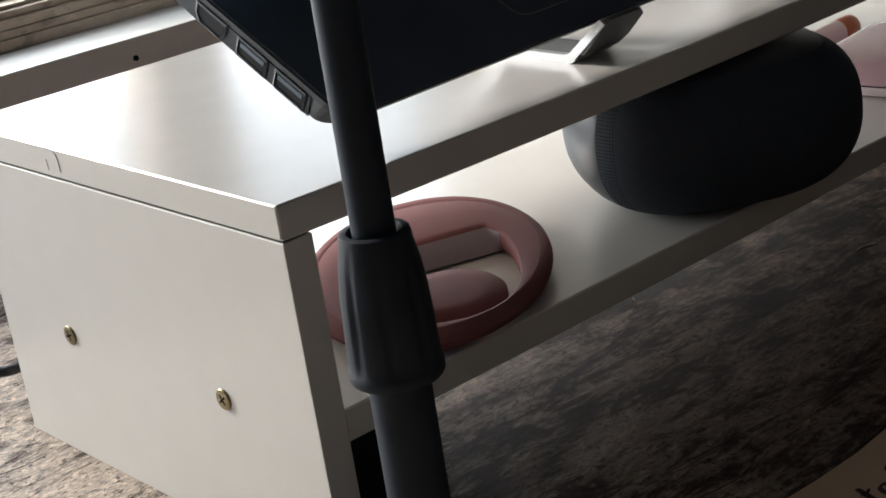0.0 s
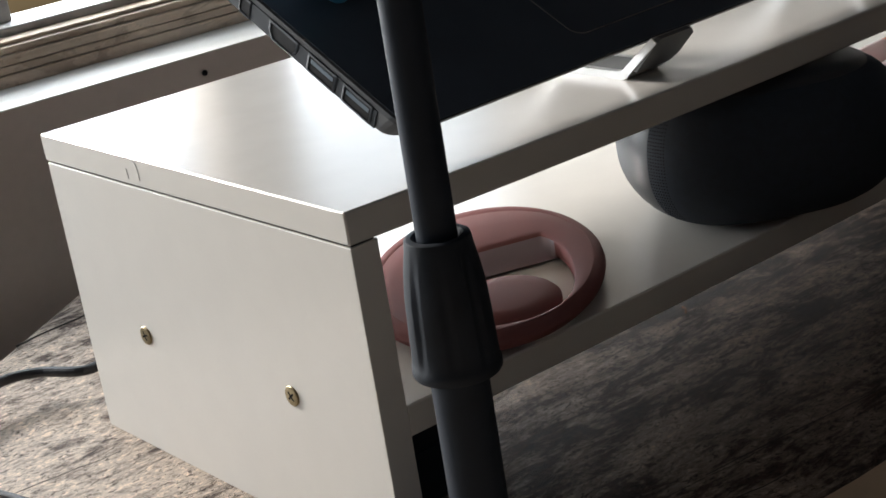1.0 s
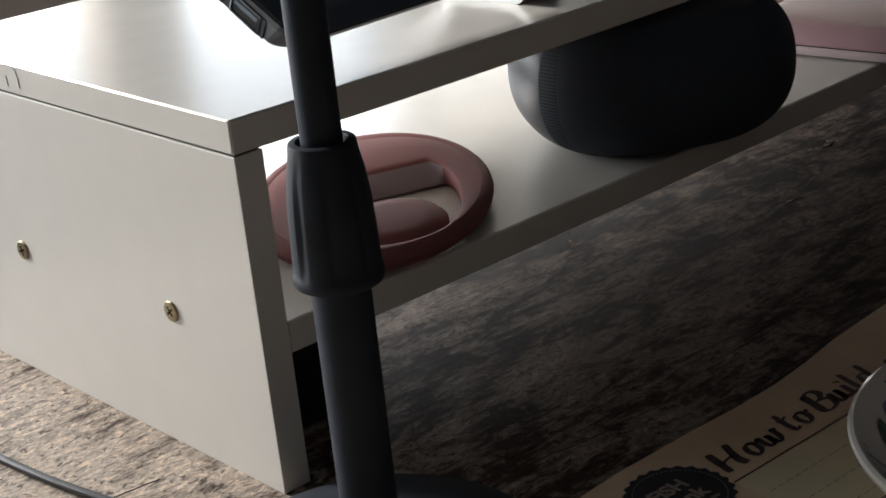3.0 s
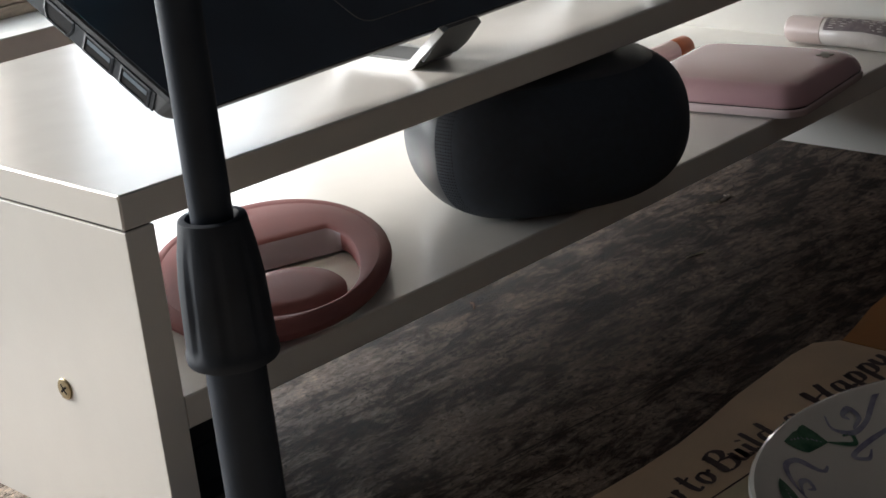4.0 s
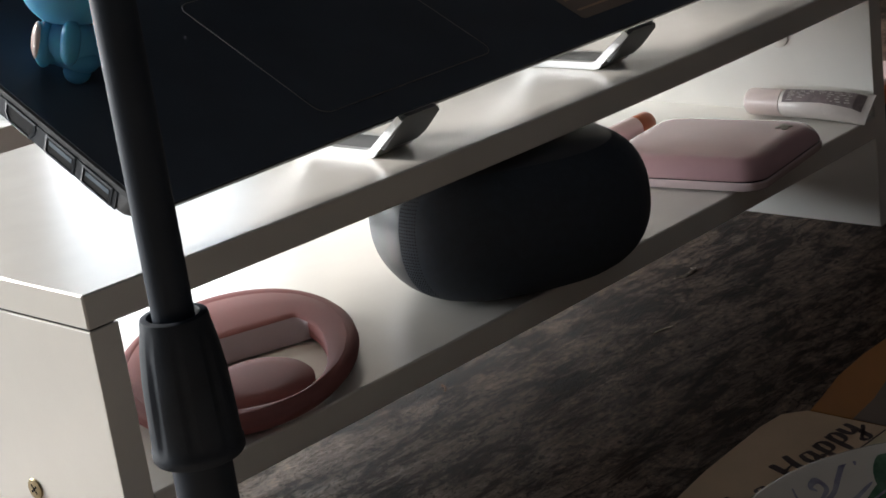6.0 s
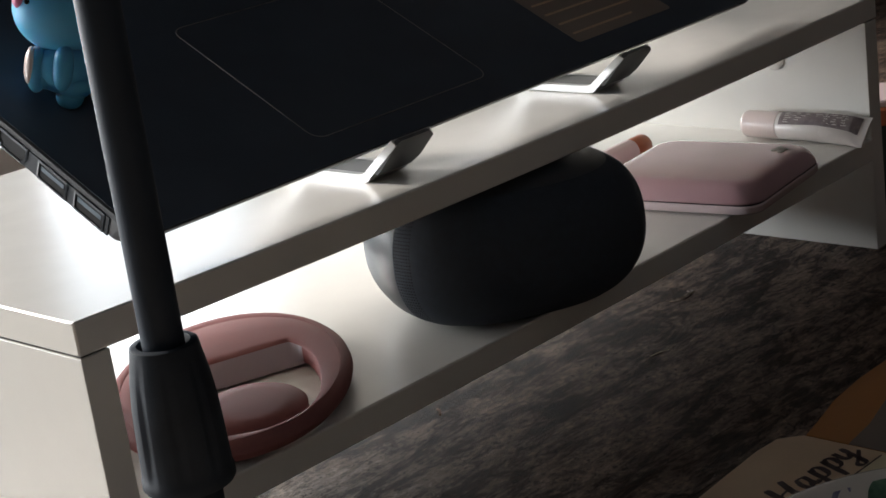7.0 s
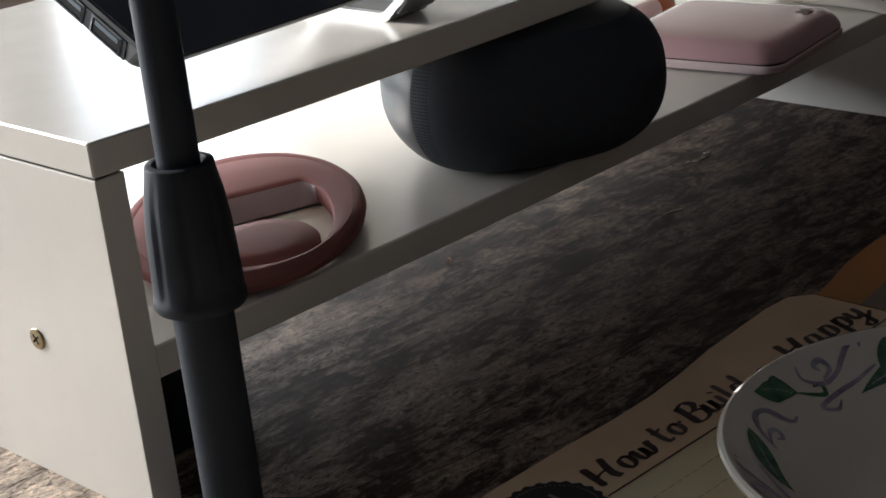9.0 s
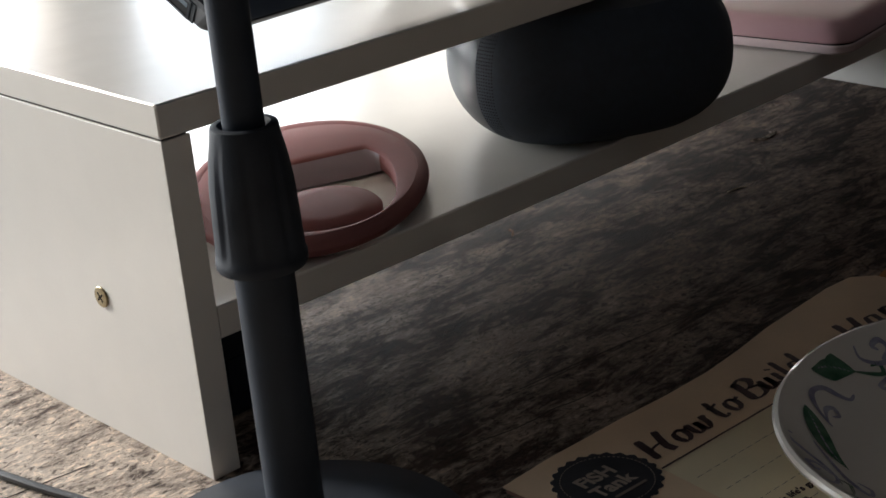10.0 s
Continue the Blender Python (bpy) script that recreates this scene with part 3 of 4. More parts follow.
def build_speaker():
    s = thing("speaker", "charcoal rounded speaker with perforated front on the shelf", "speaker", m=pose(0.2285, 0.0285, ZM - 0.0016, 0, 0, -30))

    def shape(a, k, z):
        """Rounded plan outline, wider than deep."""
        c, sn = math.cos(a), math.sin(a)
        e = 0.80
        return (0.0578 * k * math.copysign(abs(c) ** e, c), 0.048 * k * math.copysign(abs(sn) ** e, sn), z)

    hgt, n = 0.0575, 96
    levels = []
    for i in range(25):
        u = -1 + 2 * i / 24
        k = (1 - abs(u) ** 2.5) ** (1 / 2.5) if u > 0 else (1 - abs(u) ** 2.15) ** (1 / 2.15)
        levels.append((max(0.52 + 0.48 * k, 0.02), hgt / 2 + u * hgt / 2))
    part("shell", loft([[shape(2 * math.pi * i / n, k, z) for i in range(n)] for k, z in levels]), SPK, s, "", None, True)
    # raised mesh over the front, slightly proud of the shell
    a0, a1, m = radians(203), radians(354), 70
    rows = []
    for k, z in levels[1:-1]:
        rows.append([(shape(a0 + (a1 - a0) * i / m, k, z)) for i in range(m + 1)])
    rows = [[(x * 1.004, y * 1.012 - 0.0003, z) for x, y, z in r] for r in rows]
    part("grille", loft(rows, close=False, cap=False), MESHM, s, "black perforated metal grille", None, True)
    # rows of holes where the mesh catches the light
    bm = bmesh.new()
    for j in range(32):
        z = 0.007 + j * 0.00135
        u = (z - hgt / 2) / (hgt / 2)
        k = 0.52 + 0.48 * ((1 - abs(u) ** 2.5) ** (1 / 2.5) if u > 0 else (1 - abs(u) ** 2.15) ** (1 / 2.15))
        for i in range(7):
            a = a0 + radians(1.2 + i * 1.7)
            x, y, _ = shape(a, k, z)
            d = Vector((x, y * 2.0, 0)).normalized()
            mtx = Matrix.Translation(Vector((x * 1.004, y * 1.012 - 0.0003, z)) + d * 0.0001) @ d.to_track_quat("Z", "Y").to_matrix().to_4x4()
            bmesh.ops.create_circle(bm, cap_ends=True, segments=6, radius=0.0003, matrix=mtx)
    part("perforation", bm, PORT_DARK, s)


build_speaker()


def build_case():
    c = thing("pink_case", "glossy dusty pink rounded case with pale base", "case", m=pose(0.351, -0.0150, ZM, 0, 0, 8))
    part("base", loft([[(x, y, z) for x, y in rounded(i, 0.079 - i, i, 0.089 - i, 0.009)] for z, i in ((0, 0.0012), (0.0008, 0.0004), (0.0036, 0.0), (0.0042, 0.0004))]), PALE, c, "pale pink base", None, True)
    part("seam", loft([[(x, y, z) for x, y in rounded(0.0008, 0.0782, 0.0008, 0.0882, 0.009)] for z in (0.0042, 0.0048)]), PORT_DARK, c)
    part("lid", loft([[(x, y, z) for x, y in rounded(i, 0.079 - i, i, 0.089 - i, 0.0115 - 0.35 * i)] for z, i in ((0.0048, 0.0004), (0.0056, 0.0), (0.0075, 0.0005), (0.0105, 0.0022), (0.0127, 0.0042), (0.0137, 0.0060), (0.0141, 0.0080), (0.0142, 0.0110))]), PINK_LID, c, "", None, True)
    for k, r in enumerate((0.0046, 0.0036, 0.0044, 0.0034)):
        petal = [(0.0004 + r * (1 + math.cos(q)) * 0.55, r * 0.42 * math.sin(q)) for q in (2 * math.pi * i / 16 for i in range(16))]
        part("emblem", prism(petal, 0, 0.0004), GREYCARD, c, "small dark petal emblem", Matrix.Translation((0.0600, 0.0140, 0.0142)) @ pose(0, 0, 0, 0, 0, 28 + 90 * k))


build_case()


def build_tube():
    a = Vector((0.4710, 0.0670, ZM + 0.0076))
    t = thing("cream_tube", "white cosmetic tube with blush cap lying on the shelf", "tube", m=Matrix.Translation(a) @ pose(0, 0, 0, 0, 0, -88.5))
    n = 40

    def at(x, ry, rz, dz, lean, a):
        y, z, f = 0.86 * ry * math.cos(a), 0.86 * rz * math.sin(a), math.radians(lean)
        return (x, y * math.cos(f) - z * math.sin(f), y * math.sin(f) + z * math.cos(f) + dz)

    def ring(x, ry, rz, dz, lean=0):
        return [at(x, ry, rz, dz, lean, 2 * math.pi * i / n) for i in range(n)]

    part("cap", loft([ring(-0.0002, 0.0066, 0.0066, 0), ring(0.0008, 0.0078, 0.0078, 0), ring(0.002, 0.0083, 0.0083, 0), ring(0.021, 0.0085, 0.0085, 0)]), CAP_PINK, t, "blush pink cap", None, True)
    part("body", loft([ring(0.0212, 0.0082, 0.0082, 0), ring(0.022, 0.0086, 0.0084, 0), ring(0.045, 0.0078, 0.0088, -0.0002, -30), ring(0.062, 0.0038, 0.0100, -0.0008, -46), ring(0.0665, 0.0012, 0.0107, -0.0012, -50), ring(0.0705, 0.0010, 0.0109, -0.0013, -50)]), CREAM_PLASTIC, t, "white squeezed body", None, True)
    # dark printed field on the upper side
    rows = []
    for x, ry, rz, dz, lean in ((0.0235, 0.0087, 0.0085, 0, 0), (0.034, 0.0084, 0.0088, -0.0001, -15), (0.045, 0.0080, 0.0090, -0.0002, -30), (0.054, 0.0060, 0.0096, -0.0005, -38), (0.062, 0.0041, 0.0102, -0.0008, -46), (0.0665, 0.0015, 0.0108, -0.0012, -50)):
        rows.append([at(x, ry, rz, dz + 0.0002, lean, radians(90 - 0.75 * lean + 8 * i)) for i in range(10)])
    field = part("label_print", loft(rows, close=False, cap=False), TUBE_LABEL, t, "dark printed field")
    # broken pale lines of print across the field
    random.seed(3)
    for k in range(7):
        x = 0.026
        while x < 0.060:
            ln = random.uniform(0.0012, 0.0045)
            u = (x - 0.0235) / 0.043
            lean, ry, rz = -46 * u, 0.0088 - 0.004 * u, 0.0086 + 0.0018 * u
            bar = [[at(q, ry, rz, 0.0004 - 0.0006 * u, lean, radians(94 - 0.75 * lean + 9.5 * k + d)) for d in (0, 2.6)] for q in (x, min(x + ln, 0.061))]
            part("print_bar", loft(bar, close=False, cap=False), CREAM_PLASTIC, field)
            x += ln + random.uniform(0.0008, 0.003)


build_tube()


def build_lipstick():
    t = thing("lip_tint", "small coral cosmetic tube with clear end on the shelf", "cosmetic", m=pose(0.4125, 0.1000, ZM + 0.0062, 0, 90, 2))
    part("cap", turned([(0.0054, 0.0), (0.0060, 0.0008), (0.0060, 0.0105), (0.0054, 0.0118), (0.0001, 0.012)], 32), TERRACOTTA, t, "coral cap", None, True)
    part("body", turned([(0.0001, -0.035), (0.0061, -0.034), (0.0061, -0.001), (0.0052, 0.0)], 32), PALE, t, "", None, True)


build_lipstick()


def build_doll():
    """A small vinyl figure, kept as one plain shape."""
    bm = bmesh.new()
    blobs = (((0.0035, 0, 0.0050), (0.0052, 0.0052, 0.0050)), ((0.0045, -0.0015, 0.0090), (0.0068, 0.0066, 0.0050)), ((-0.0055, 0.0005, 0.0108), (0.0062, 0.0062, 0.0042)),
             ((0.0005, 0, 0.0150), (0.0112, 0.0092, 0.0095)), ((-0.0090, -0.001, 0.0140), (0.0042, 0.0048, 0.0088)), ((-0.0005, -0.0072, 0.0155), (0.0040, 0.0040, 0.0088)), ((0.0100, 0.001, 0.0150), (0.0042, 0.0045, 0.0085)),
             ((-0.0020, 0, 0.0365), (0.0178, 0.0156, 0.0160)), ((-0.002, -0.0120, 0.0440), (0.0042, 0.0040, 0.0078)), ((0.0105, 0.0, 0.053), (0.0045, 0.0035, 0.010)), ((-0.0105, 0.0, 0.053), (0.0045, 0.0035, 0.010)), ((0.0, 0.0095, 0.0095), (0.004, 0.0055, 0.004)))
    spots = (((-0.0118, -0.0012, 0.0150), (0.0022, 0.0040, 0.0070)), ((-0.0178, -0.0050, 0.0392), (0.0026, 0.0040, 0.0040)), ((-0.0150, -0.0098, 0.0380), (0.0013, 0.0013, 0.0010)))
    slots = []
    for i, ((x, y, z), (sx, sy, sz)) in enumerate(blobs + spots):
        bmesh.ops.create_uvsphere(bm, u_segments=40, v_segments=26, radius=1, matrix=Matrix.Translation((x, y, z)) @ Matrix.Diagonal((sx, sy, sz, 1)))
        slots += [max(0, i - len(blobs) + 1)] * (len(bm.faces) - len(slots))
    ob = part("vinyl_figure", bm, BLUE, None, "", LAPTOP @ pose(0.0245, 0.0640, 0.0063) @ pose(0, 0, 0, -28.7, 0, -35), True)
    for extra in (CAP_PINK, CHEEK, PORT_DARK):
        ob.data.materials.append(extra)
    ob.data.polygons.foreach_set("material_index", slots)
    tagged(ob, "small sky-blue vinyl figure standing on the laptop", "figurine")


build_doll()


# ---- the cards and the bowl in front ----
def text(body, size, m, parent, material, shear=0.25, weight=0.0004, sx=1.0):
    cu = bpy.data.curves.new("lettering", "FONT")
    cu.body, cu.size, cu.shear, cu.offset, cu.extrude = body, size, shear, weight, 0.0001
    cu.materials.append(material)
    ob = new("lettering", cu)
    ob.parent = parent
    ob.matrix_local = m @ Matrix.Diagonal((sx, 1, 1, 1))
    return ob


# brush strokes of the letters: cap height 1, baseline 0
STROKES = {
    "H": (((0.06, 1.02), (0.0, 0.0)), ((0.66, 1.05), (0.50, 0.35), (0.58, 0.0)), ((0.0, 0.40), (0.30, 0.50), (0.62, 0.52))),
    "o": (((0.30, 0.58), (0.08, 0.50), (0.02, 0.22), (0.18, 0.0), (0.40, 0.14), (0.44, 0.42), (0.30, 0.58), (0.20, 0.56)), ((0.36, 0.56), (0.50, 0.46), (0.66, 0.54))),
    "w": (((0.06, 0.58), (0.04, 0.16), (0.18, 0.0), (0.34, 0.16), (0.38, 0.50)), ((0.38, 0.50), (0.40, 0.10), (0.54, 0.0), (0.70, 0.24), (0.74, 0.58), (0.88, 0.50))),
    "t": (((0.22, 1.0), (0.14, 0.3), (0.22, 0.02), (0.42, 0.10)), ((0.0, 0.68), (0.22, 0.66), (0.48, 0.74))),
    "B": (((0.08, 1.0), (0.0, 0.0)), ((-0.06, 0.88), (0.30, 1.06), (0.50, 0.84), (0.36, 0.58), (0.14, 0.52)), ((0.20, 0.54), (0.54, 0.42), (0.50, 0.10), (0.22, -0.04), (-0.04, 0.04))),
    "u": (((0.06, 0.58), (0.02, 0.18), (0.16, 0.0), (0.34, 0.20), (0.40, 0.58)), ((0.40, 0.58), (0.38, 0.10), (0.50, 0.02), (0.60, 0.12))),
    "i": (((0.06, 0.58), (0.02, 0.10), (0.12, 0.0), (0.24, 0.10)), ((0.08, 0.78), (0.11, 0.86))),
    "l": (((0.12, 1.05), (0.02, 0.14), (0.12, 0.0), (0.26, 0.10)),),
    "d": (((0.42, 0.54), (0.14, 0.56), (0.0, 0.22), (0.16, 0.0), (0.38, 0.18)), ((0.56, 1.05), (0.42, 0.12), (0.52, 0.0), (0.66, 0.12))),
    "a": (((0.42, 0.54), (0.14, 0.56), (0.0, 0.22), (0.14, 0.0), (0.36, 0.20)), ((0.46, 0.58), (0.40, 0.12), (0.50, 0.0), (0.64, 0.12))),
    "p": (((0.12, 0.62), (-0.04, -0.46)), ((0.08, 0.38), (0.28, 0.60), (0.48, 0.44), (0.40, 0.10), (0.20, 0.0), (0.06, 0.10))),
    "y": (((0.06, 0.58), (0.04, 0.20), (0.18, 0.04), (0.36, 0.22)), ((0.48, 0.60), (0.34, -0.36), (0.12, -0.50), (0.02, -0.34), (0.40, -0.12), (0.80, 0.14))),
}
HEADLINE_X = (0.0980, 0.1112, 0.1186, 0.1318, 0.1388, 0.1500, 0.1590, 0.1672, 0.1714, 0.1760, 0.1920, 0.2100, 0.2235, 0.2330, 0.2420, 0.2505)
HEADLINE_SIZE = (0.0130, 0.0128, 0.0128, 0.0125, 0.0125, 0.0130, 0.0128, 0.0128, 0.0128, 0.0128, 0.0120, 0.0132, 0.0140, 0.0140, 0.0140, 0.0140)


def letter(ch, m, size, parent):
    """One brush-written letter: ribbons, thick on the downstrokes and thin across."""
    bm = bmesh.new()
    for pts in STROKES[ch]:
        q = [Vector((x + 0.16 * y, y)) for x, y in pts]
        fine = []
        for i in range(len(q) - 1):
            p0, p1, p2, p3 = q[max(i - 1, 0)], q[i], q[i + 1], q[min(i + 2, len(q) - 1)]
            for j in range(7):
                t = j / 7
                fine.append(0.5 * (2 * p1 + (p2 - p0) * t + (2 * p0 - 5 * p1 + 4 * p2 - p3) * t * t + (3 * p1 - p0 - 3 * p2 + p3) * t ** 3))
        fine.append(q[-1])
        last = None
        for i, p in enumerate(fine):
            d = (fine[min(i + 1, len(fine) - 1)] - fine[max(i - 1, 0)]).normalized()
            end = min(i, len(fine) - 1 - i)
            k = (0.035 + 0.075 * abs(d.y) ** 1.5) * (0.7 if end == 0 else 1.0) * (1 + 0.18 * noise.noise((p.x * 9, p.y * 9, ord(ch))))
            side = Vector((-d.y, d.x)) * k
            row = [bm.verts.new(((p + e * side).x * size, (p + e * side).y * size, 0.00012)) for e in (-1, 1)]
            if last:
                bm.faces.new((last[0], last[1], row[1], row[0]))
            last = row
    part("letter", bm, INK, parent, "", m)


def build_card():
    c = thing("booklet", "cream and kraft card booklet with wavy edge and headline", "booklet")
    edge = [(0.054, -0.083), (0.075, -0.0822), (0.095, -0.0828), (0.111, -0.0832), (0.135, -0.0848), (0.157, -0.0850), (0.178, -0.0832), (0.2, -0.0802), (0.22, -0.0790), (0.242, -0.0778), (0.256, -0.0790), (0.2635, -0.0865)]
    outline = edge + [(0.262, -0.29), (0.056, -0.29)]
    part("page_block", prism([(x + 0.0006, y - 0.0008) for x, y in outline], 0.0, 0.0018), PAPER_EDGE, c, "reddish page edges")
    cover = part("cover", prism(outline, 0.0018, 0.0024), PAPER, c)
    part("cream_field", prism([(0.0935, -0.1166), (0.2610, -0.1228), (0.2608, -0.289), (0.0720, -0.289)], 0.0024, 0.00244), PAPER_LIGHT, cover, "cream lower page")
    for ch, at_x, size in zip("HowtoBuildaHappy", HEADLINE_X, HEADLINE_SIZE):
        letter(ch, pose(at_x, -0.1114 - 0.022 * max(0.0, at_x - 0.15), 0.00252, 0, 0, -2.5 if at_x < 0.2 else -5) @ Matrix.Diagonal((1.12 if ch in "HB" else 0.88, 1, 1, 1)), size, cover)
    text("is life's gre", 0.0040, pose(0.1000, -0.1588, 0.0026, 0, 0, -4), cover, INK, 0.1, 0.00005)
    text("own.", 0.0040, pose(0.0995, -0.1634, 0.0026, 0, 0, -4), cover, INK, 0.1, 0.00005)
    part("rule", prism([(0.0935, -0.1158), (0.2605, -0.1220), (0.2605, -0.1226), (0.0935, -0.1164)], 0.00246, 0.0026), INK, cover)
    for k in range(5):
        # dotted writing lines
        for q in range(40):
            x0 = 0.096 + 0.0041 * q
            yy = -0.1285 - 0.0115 * k - 0.037 * (x0 - 0.096)
            part("line_dash", prism([(x0, yy), (x0 + 0.0026, yy - 0.0001), (x0 + 0.0026, yy - 0.00032), (x0, yy - 0.00022)], 0.00246, 0.00250), GREYCARD, cover)
    # scalloped badge
    n, pts = 144, []
    for i in range(n):
        a = 2 * math.pi * i / n
        r = 0.0177 + 0.0006 * math.cos(24 * a)
        pts.append((r * math.cos(a), r * math.sin(a)))
    bd = part("badge", prism(pts, 0, 0.00025), BADGE, cover, "dark scalloped round badge", pose(0.0770, -0.1072, 0.0024, 0, 0, -3))
    for i in range(60):
        a = 2 * math.pi * i / 60
        part("badge_dot", prism([(0.0150 * math.cos(a + s * 0.026) + q * math.cos(a), 0.0150 * math.sin(a + s * 0.026) + q * math.sin(a)) for s, q in ((-1, 0), (1, 0), (1, 0.0003), (-1, 0.0003))], 0.0003, 0.0004), STICKER, bd)
    text("FiSH", 0.0082, pose(-0.0088, 0.0016, 0.00035), bd, STICKER, 0.0, 0.00022, 1.0)
    text("Tank", 0.0082, pose(-0.0094, -0.0062, 0.00035), bd, STICKER, 0.0, 0.00022, 1.0)
    part("badge_bar", prism(rounded(-0.0060, 0.0082, -0.0100, -0.0088, 0.0005, 3), 0.0003, 0.0004), GREYCARD, bd)
    o = thing("orange_card", "orange card with grey-brown field beside the booklet", "card")
    out = [(0.2650, -0.0868), (0.279, -0.0842), (0.30, -0.0795), (0.325, -0.0775), (0.36, -0.078), (0.39, -0.088), (0.42, -0.11), (0.43, -0.29), (0.2640, -0.29)]
    part("card", prism(out, 0.0, 0.002), ORANGE, o)
    part("field", prism([(0.2645, -0.106), (0.285, -0.104), (0.31, -0.098), (0.36, -0.098), (0.4, -0.12), (0.41, -0.285), (0.2645, -0.285)], 0.002, 0.0022), GREYCARD, o, "grey-brown field")


build_card()


def build_bowl():
    b = thing("bowl", "white china dish with green leaf and vine decoration", "bowl", m=pose(0.1504, -0.2152, 0.0026))
    R, h = 0.0786, 0.0275
    prof = [(0.036, 0.0), (0.038, 0.0005), (0.0385, 0.004), (0.052, 0.0075), (0.068, 0.0165), (0.0768, h - 0.0038), (R - 0.0003, h - 0.0024), (R, h - 0.0012), (R - 0.0006, h - 0.0002), (R - 0.0018, h + 0.0002), (R - 0.0030, h - 0.0004), (0.0738, h - 0.0034), (0.062, 0.0165), (0.046, 0.0095), (0.02, 0.0072), (0.0001, 0.007)]
    part("dish", turned(prof, 96), CHINA, b, "", None, True)

    def inner(r):
        pr = [(0.0, 0.007), (0.02, 0.0072), (0.046, 0.0095), (0.062, 0.0165), (0.0738, h - 0.0034), (0.0772, h - 0.0002)]
        for (r0, z0), (r1, z1) in zip(pr, pr[1:]):
            if r <= r1:
                return z0 + (z1 - z0) * (r - r0) / (r1 - r0) + 0.00035
        return h

    def on(a, r):
        return (r * math.cos(a), r * math.sin(a), inner(r))

    def stroke(name, pts, w, material, label="", taper=True, steps=6):
        """A brushed band on the wall of the dish through (degrees, radius) pairs."""
        q = [Vector((math.radians(a) * 0.066, r, 0)) for a, r in pts]
        fine = []
        for i in range(len(q) - 1):
            p0, p1, p2, p3 = q[max(i - 1, 0)], q[i], q[i + 1], q[min(i + 2, len(q) - 1)]
            for j in range(steps):
                t = j / steps
                fine.append(0.5 * (2 * p1 + (p2 - p0) * t + (2 * p0 - 5 * p1 + 4 * p2 - p3) * t * t + (3 * p1 - p0 - 3 * p2 + p3) * t ** 3))
        fine.append(q[-1])
        rows = []
        for i, p in enumerate(fine):
            u = i / (len(fine) - 1)
            d = (fine[min(i + 1, len(fine) - 1)] - fine[max(i - 1, 0)]).normalized()
            side = Vector((-d.y, d.x, 0))
            k = w * (0.25 + 0.75 * math.sin(math.pi * u) ** 0.7) * (1 + 0.35 * noise.noise((u * 6, w * 900, pts[0][0]))) if taper else w * max(0.02, math.sin(math.pi * u ** 0.85) ** 1.25)
            rows.append([on((p + side * k * e).x / 0.066, (p + side * k * e).y) for e in (-1, -0.4, 0, 0.4, 1)])
        return part(name, loft(rows, close=False, cap=False), material, b, label)

    # one sprig, painted five times round the dish
    for k in range(5):
        o = -72 * k
        stroke("leaf", [(99 + o, 0.0745), (93 + o, 0.0720), (87 + o, 0.0665)], 0.0055, LEAF, "painted green leaf", False)
        stroke("vine", [(87 + o, 0.0665), (83 + o, 0.0640), (79 + o, 0.0625), (78 + o, 0.0655), (81 + o, 0.0660)], 0.00075, LEAF)
        stroke("vine", [(81 + o, 0.0735), (82 + o, 0.0690), (77 + o, 0.0655), (71 + o, 0.0670), (67 + o, 0.0705), (63 + o, 0.0745), (60 + o, 0.0752), (60 + o, 0.0730)], 0.0009, VINE, "painted lilac-grey vine")
        stroke("vine", [(76 + o, 0.0665), (72 + o, 0.0690), (73 + o, 0.0725), (76 + o, 0.0715), (75 + o, 0.0695)], 0.0009, VINE)
        stroke("vine", [(95 + o, 0.0615), (98 + o, 0.0610), (100 + o, 0.0640), (102 + o, 0.0685), (107 + o, 0.0700), (112 + o, 0.0665), (116 + o, 0.0610)], 0.001, VINE, "painted lilac-grey vine")
        stroke("vine", [(115 + o, 0.0625), (110 + o, 0.0645), (107 + o, 0.0630), (109 + o, 0.0605), (111 + o, 0.0620)], 0.0008, VINE)
        stroke("leaf", [(114 + o, 0.0700), (120 + o, 0.0660), (130 + o, 0.0620), (140 + o, 0.0580)], 0.0034, LEAF, "painted green leaf", False)
        stroke("leaf_vein", [(98 + o, 0.0738), (93 + o, 0.0716), (88 + o, 0.0668)], 0.00035, VINE, "pale leaf vein")
        stroke("leaf_vein", [(116 + o, 0.0686), (122 + o, 0.0650), (137 + o, 0.0594)], 0.00035, VINE, "pale leaf vein")
        stroke("vine", [(130 + o, 0.0665), (138 + o, 0.0630), (148 + o, 0.0610), (156 + o, 0.0590), (152 + o, 0.0560), (148 + o, 0.0585)], 0.0009, VINE)
    stroke("leaf", [(57, 0.0655), (49, 0.0705), (40, 0.0738)], 0.0055, LEAF, "painted green leaf", False)
    f = bmesh.new()
    bmesh.ops.create_icosphere(f, subdivisions=4, radius=1)
    for v in f.verts:
        q = 1 + 0.18 * noise.noise(v.co * 2.2) + 0.07 * noise.noise(v.co * 7)
        v.co = Vector((v.co.x * 0.026 * q, v.co.y * 0.017 * q, max(v.co.z * 0.012 * q, -0.004)))
    ob = part("pastry", f, FOOD, None, "", pose(0.1975, -0.1880, 0.0150, 8, -6, 100), True)
    tagged(ob, "browned piece of pastry lying in the dish", "food")


build_bowl()


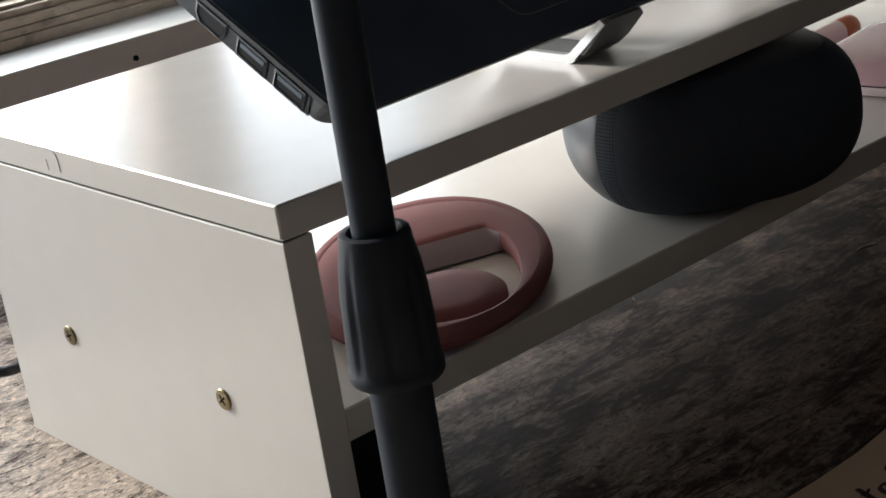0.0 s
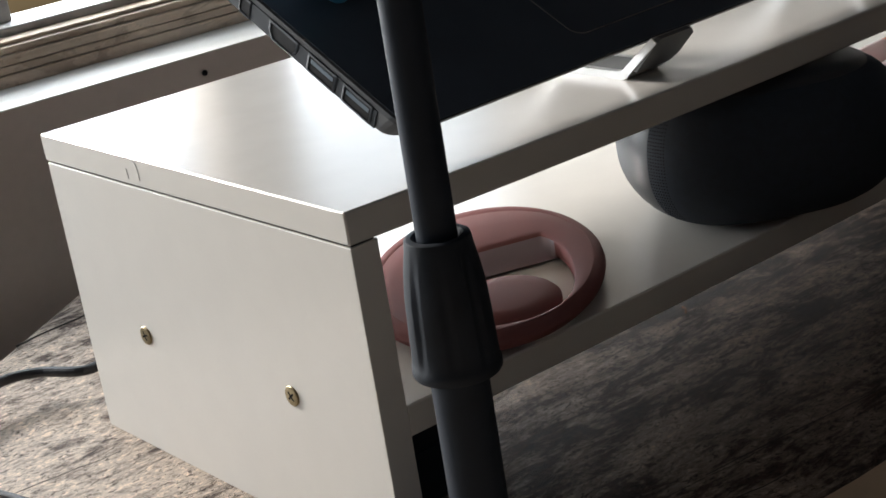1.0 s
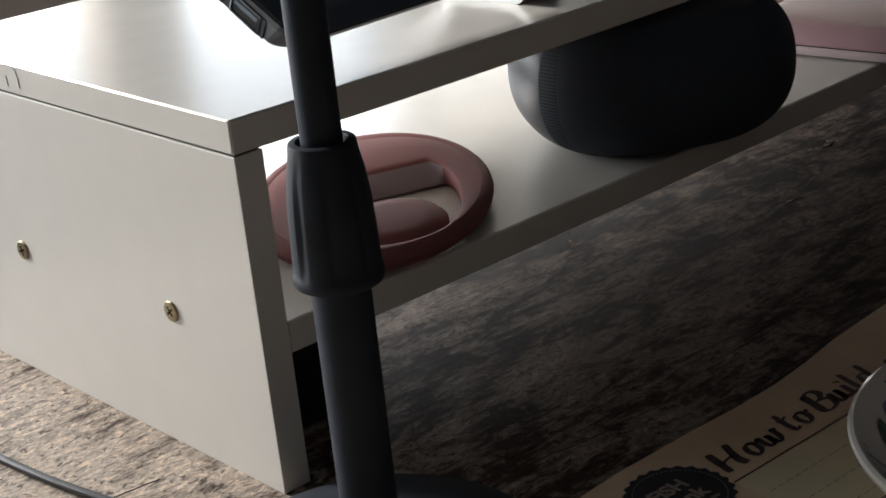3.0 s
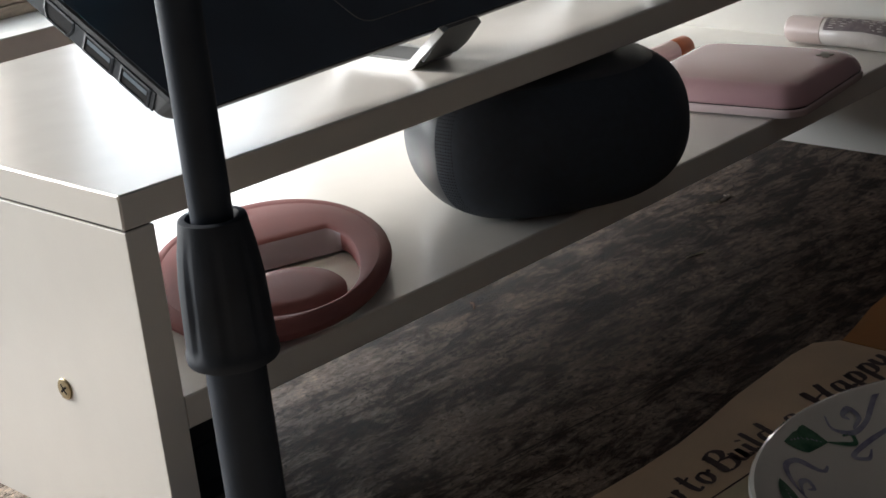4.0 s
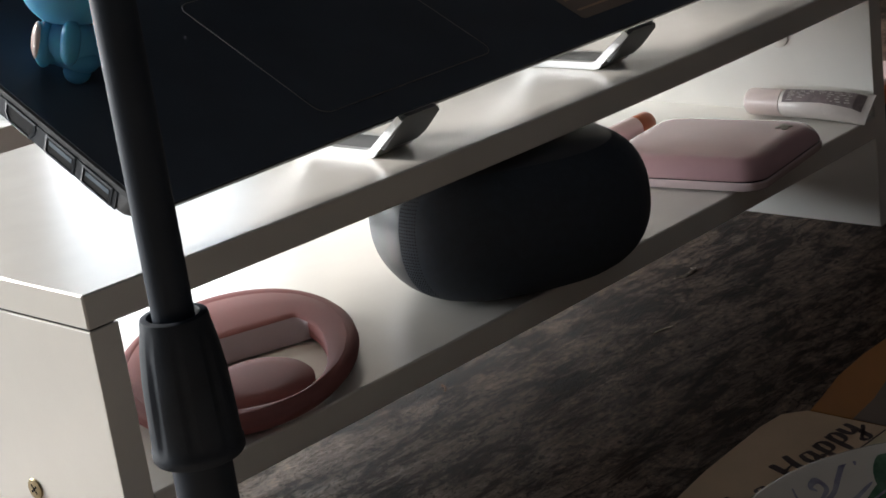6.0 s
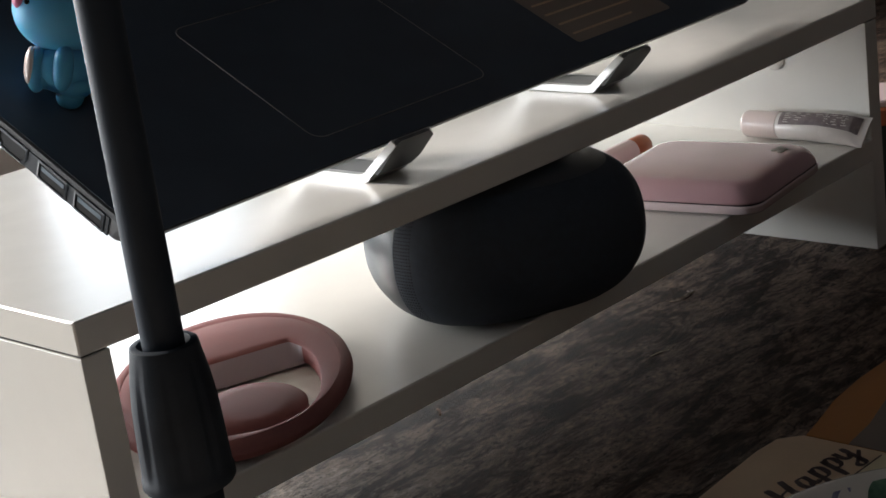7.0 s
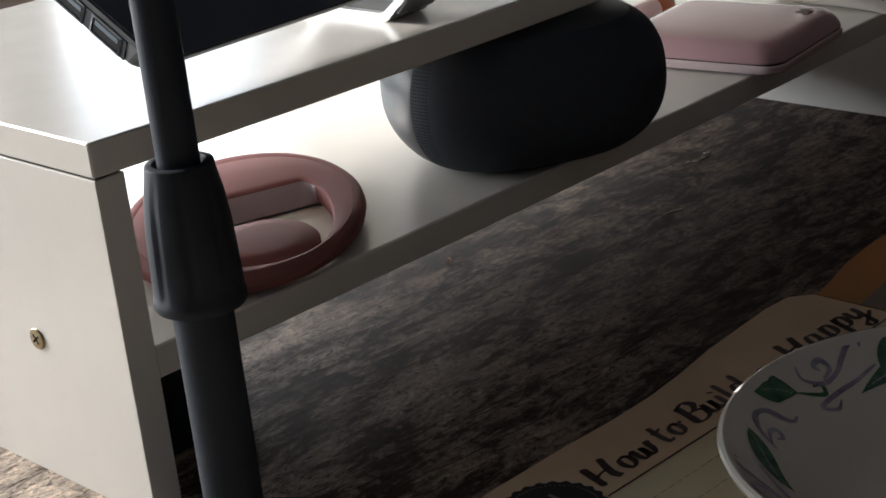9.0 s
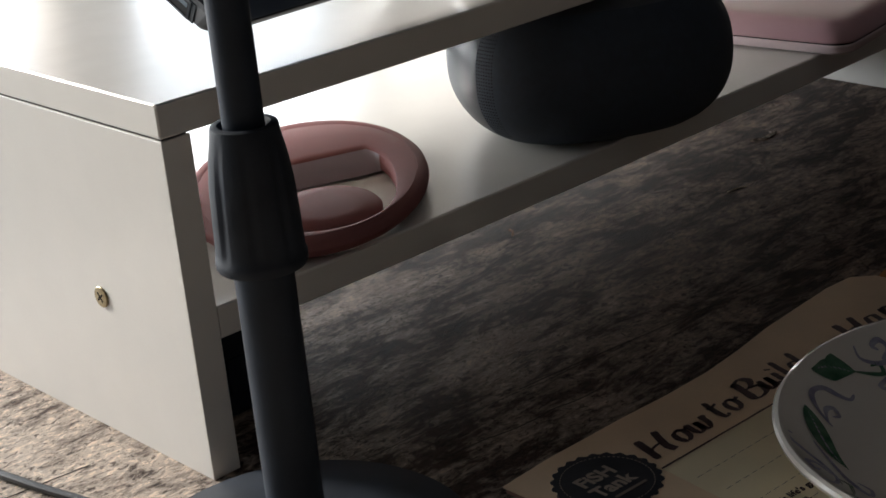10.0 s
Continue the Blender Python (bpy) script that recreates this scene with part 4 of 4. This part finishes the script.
# ---- cables and small things ----
c1 = part("cable", sweep([(0.06, 0.285, 0.013), (0.0178, 0.2445, 0.012), (-0.0022, 0.265, 0.0115), (-0.0160, 0.2728, 0.011), (-0.036, 0.2665, 0.0105), (-0.062, 0.252, 0.008), (-0.12, 0.235, 0.0024), (-0.25, 0.19, 0.0024)], 0.0024, 12), CABLE)
tagged(c1, "thick black cable rising behind the shelf", "cable")
c2 = part("cable", sweep([(-0.098, 0.33, 0.0016), (-0.080, 0.26, 0.0016), (-0.0658, 0.2008, 0.0016), (-0.0575, 0.166, 0.0016), (-0.053, 0.14, 0.0016), (-0.0502, 0.11, 0.0016), (-0.0468, 0.075, 0.0016), (-0.0418, 0.0456, 0.0016), (-0.036, 0.02, 0.0016), (-0.03, -0.008, 0.0016)], 0.0016, 12), CABLE)
tagged(c2, "thin black cable lying on the wooden table", "cable")

brick = thing("power_adapter", "black plastic power adapter lying under the shelf", "adapter", m=pose(0.0165, 0.030, 0))
part("body", box(0, 0.05, 0, 0.11, 0, 0.034, 0.004, 3), RUBBER, brick, "", None, True)
part("socket", box(0.015, 0.034, -0.0012, 0.0005, 0.010, 0.024, 0.0004), TUBE_BLACK, brick)

jar = thing("storage_jar", "dark green glass jar with terracotta lid beside the shelf", "jar", m=pose(0.575, 0.045, 0))
part("body", turned([(0.024, 0.0), (0.026, 0.002), (0.026, 0.042), (0.023, 0.046), (0.0001, 0.0462)], 40), JAR_GLASS, jar, "dark green glass", None, True)
part("lid", turned([(0.0245, 0.046), (0.025, 0.047), (0.025, 0.055), (0.0240, 0.0562), (0.0001, 0.0565)], 40), TERRACOTTA, jar, "terracotta lid", None, True)
part("lid_top", turned([(0.0225, 0.0565), (0.0225, 0.0590), (0.0215, 0.0600), (0.0001, 0.0602)], 40), PALE, jar, "pale rim on the lid", None, True)


def build_knot():
    """A small knot with a dark eye and a raised pale lip in the tabletop."""
    k = thing("table_knot", "small dark knot in the weathered tabletop", "knot", m=pose(0.3860, 0.0592, 0.0, 0, 0, 8))
    out = []
    for i in range(28):
        a = 2 * math.pi * i / 28
        r = 1 + 0.25 * noise.noise((math.cos(a) * 2, math.sin(a) * 2, 4))
        out.append((0.0068 * r * math.cos(a), 0.0040 * r * math.sin(a)))
    part("eye", prism([(x * 0.75, y * 0.7) for x, y in out], 0.0, 0.0002), KNOT, k, "dark eye of the knot")
    for s in (1.12, 1.45):
        part("lip", sweep([(x * s, y * s, 0.0002 + 0.0003 * noise.noise((x * 300, y * 300, s))) for x, y in out[14:27]], 0.00045, 6, 3), WOOD, k)


build_knot()
for pts in ([(0.3125, 0.0235, 0.0001), (0.318, 0.0222, 0.0003), (0.3225, 0.0206, 0.0001)],):
    sp = part("wood_splinter", sweep(pts, 0.00025, 6, 4), PAPER_LIGHT)
    tagged(sp, "pale thin splinter lifting from the tabletop", "splinter")

chip = part("wood_splinter", sweep([(0.2165, 0.0690, 0.0006), (0.2190, 0.0712, 0.0014), (0.2205, 0.0745, 0.0007)], 0.0005, 6, 4), FOOD)
tagged(chip, "tiny dark splinter on the tabletop", "splinter")
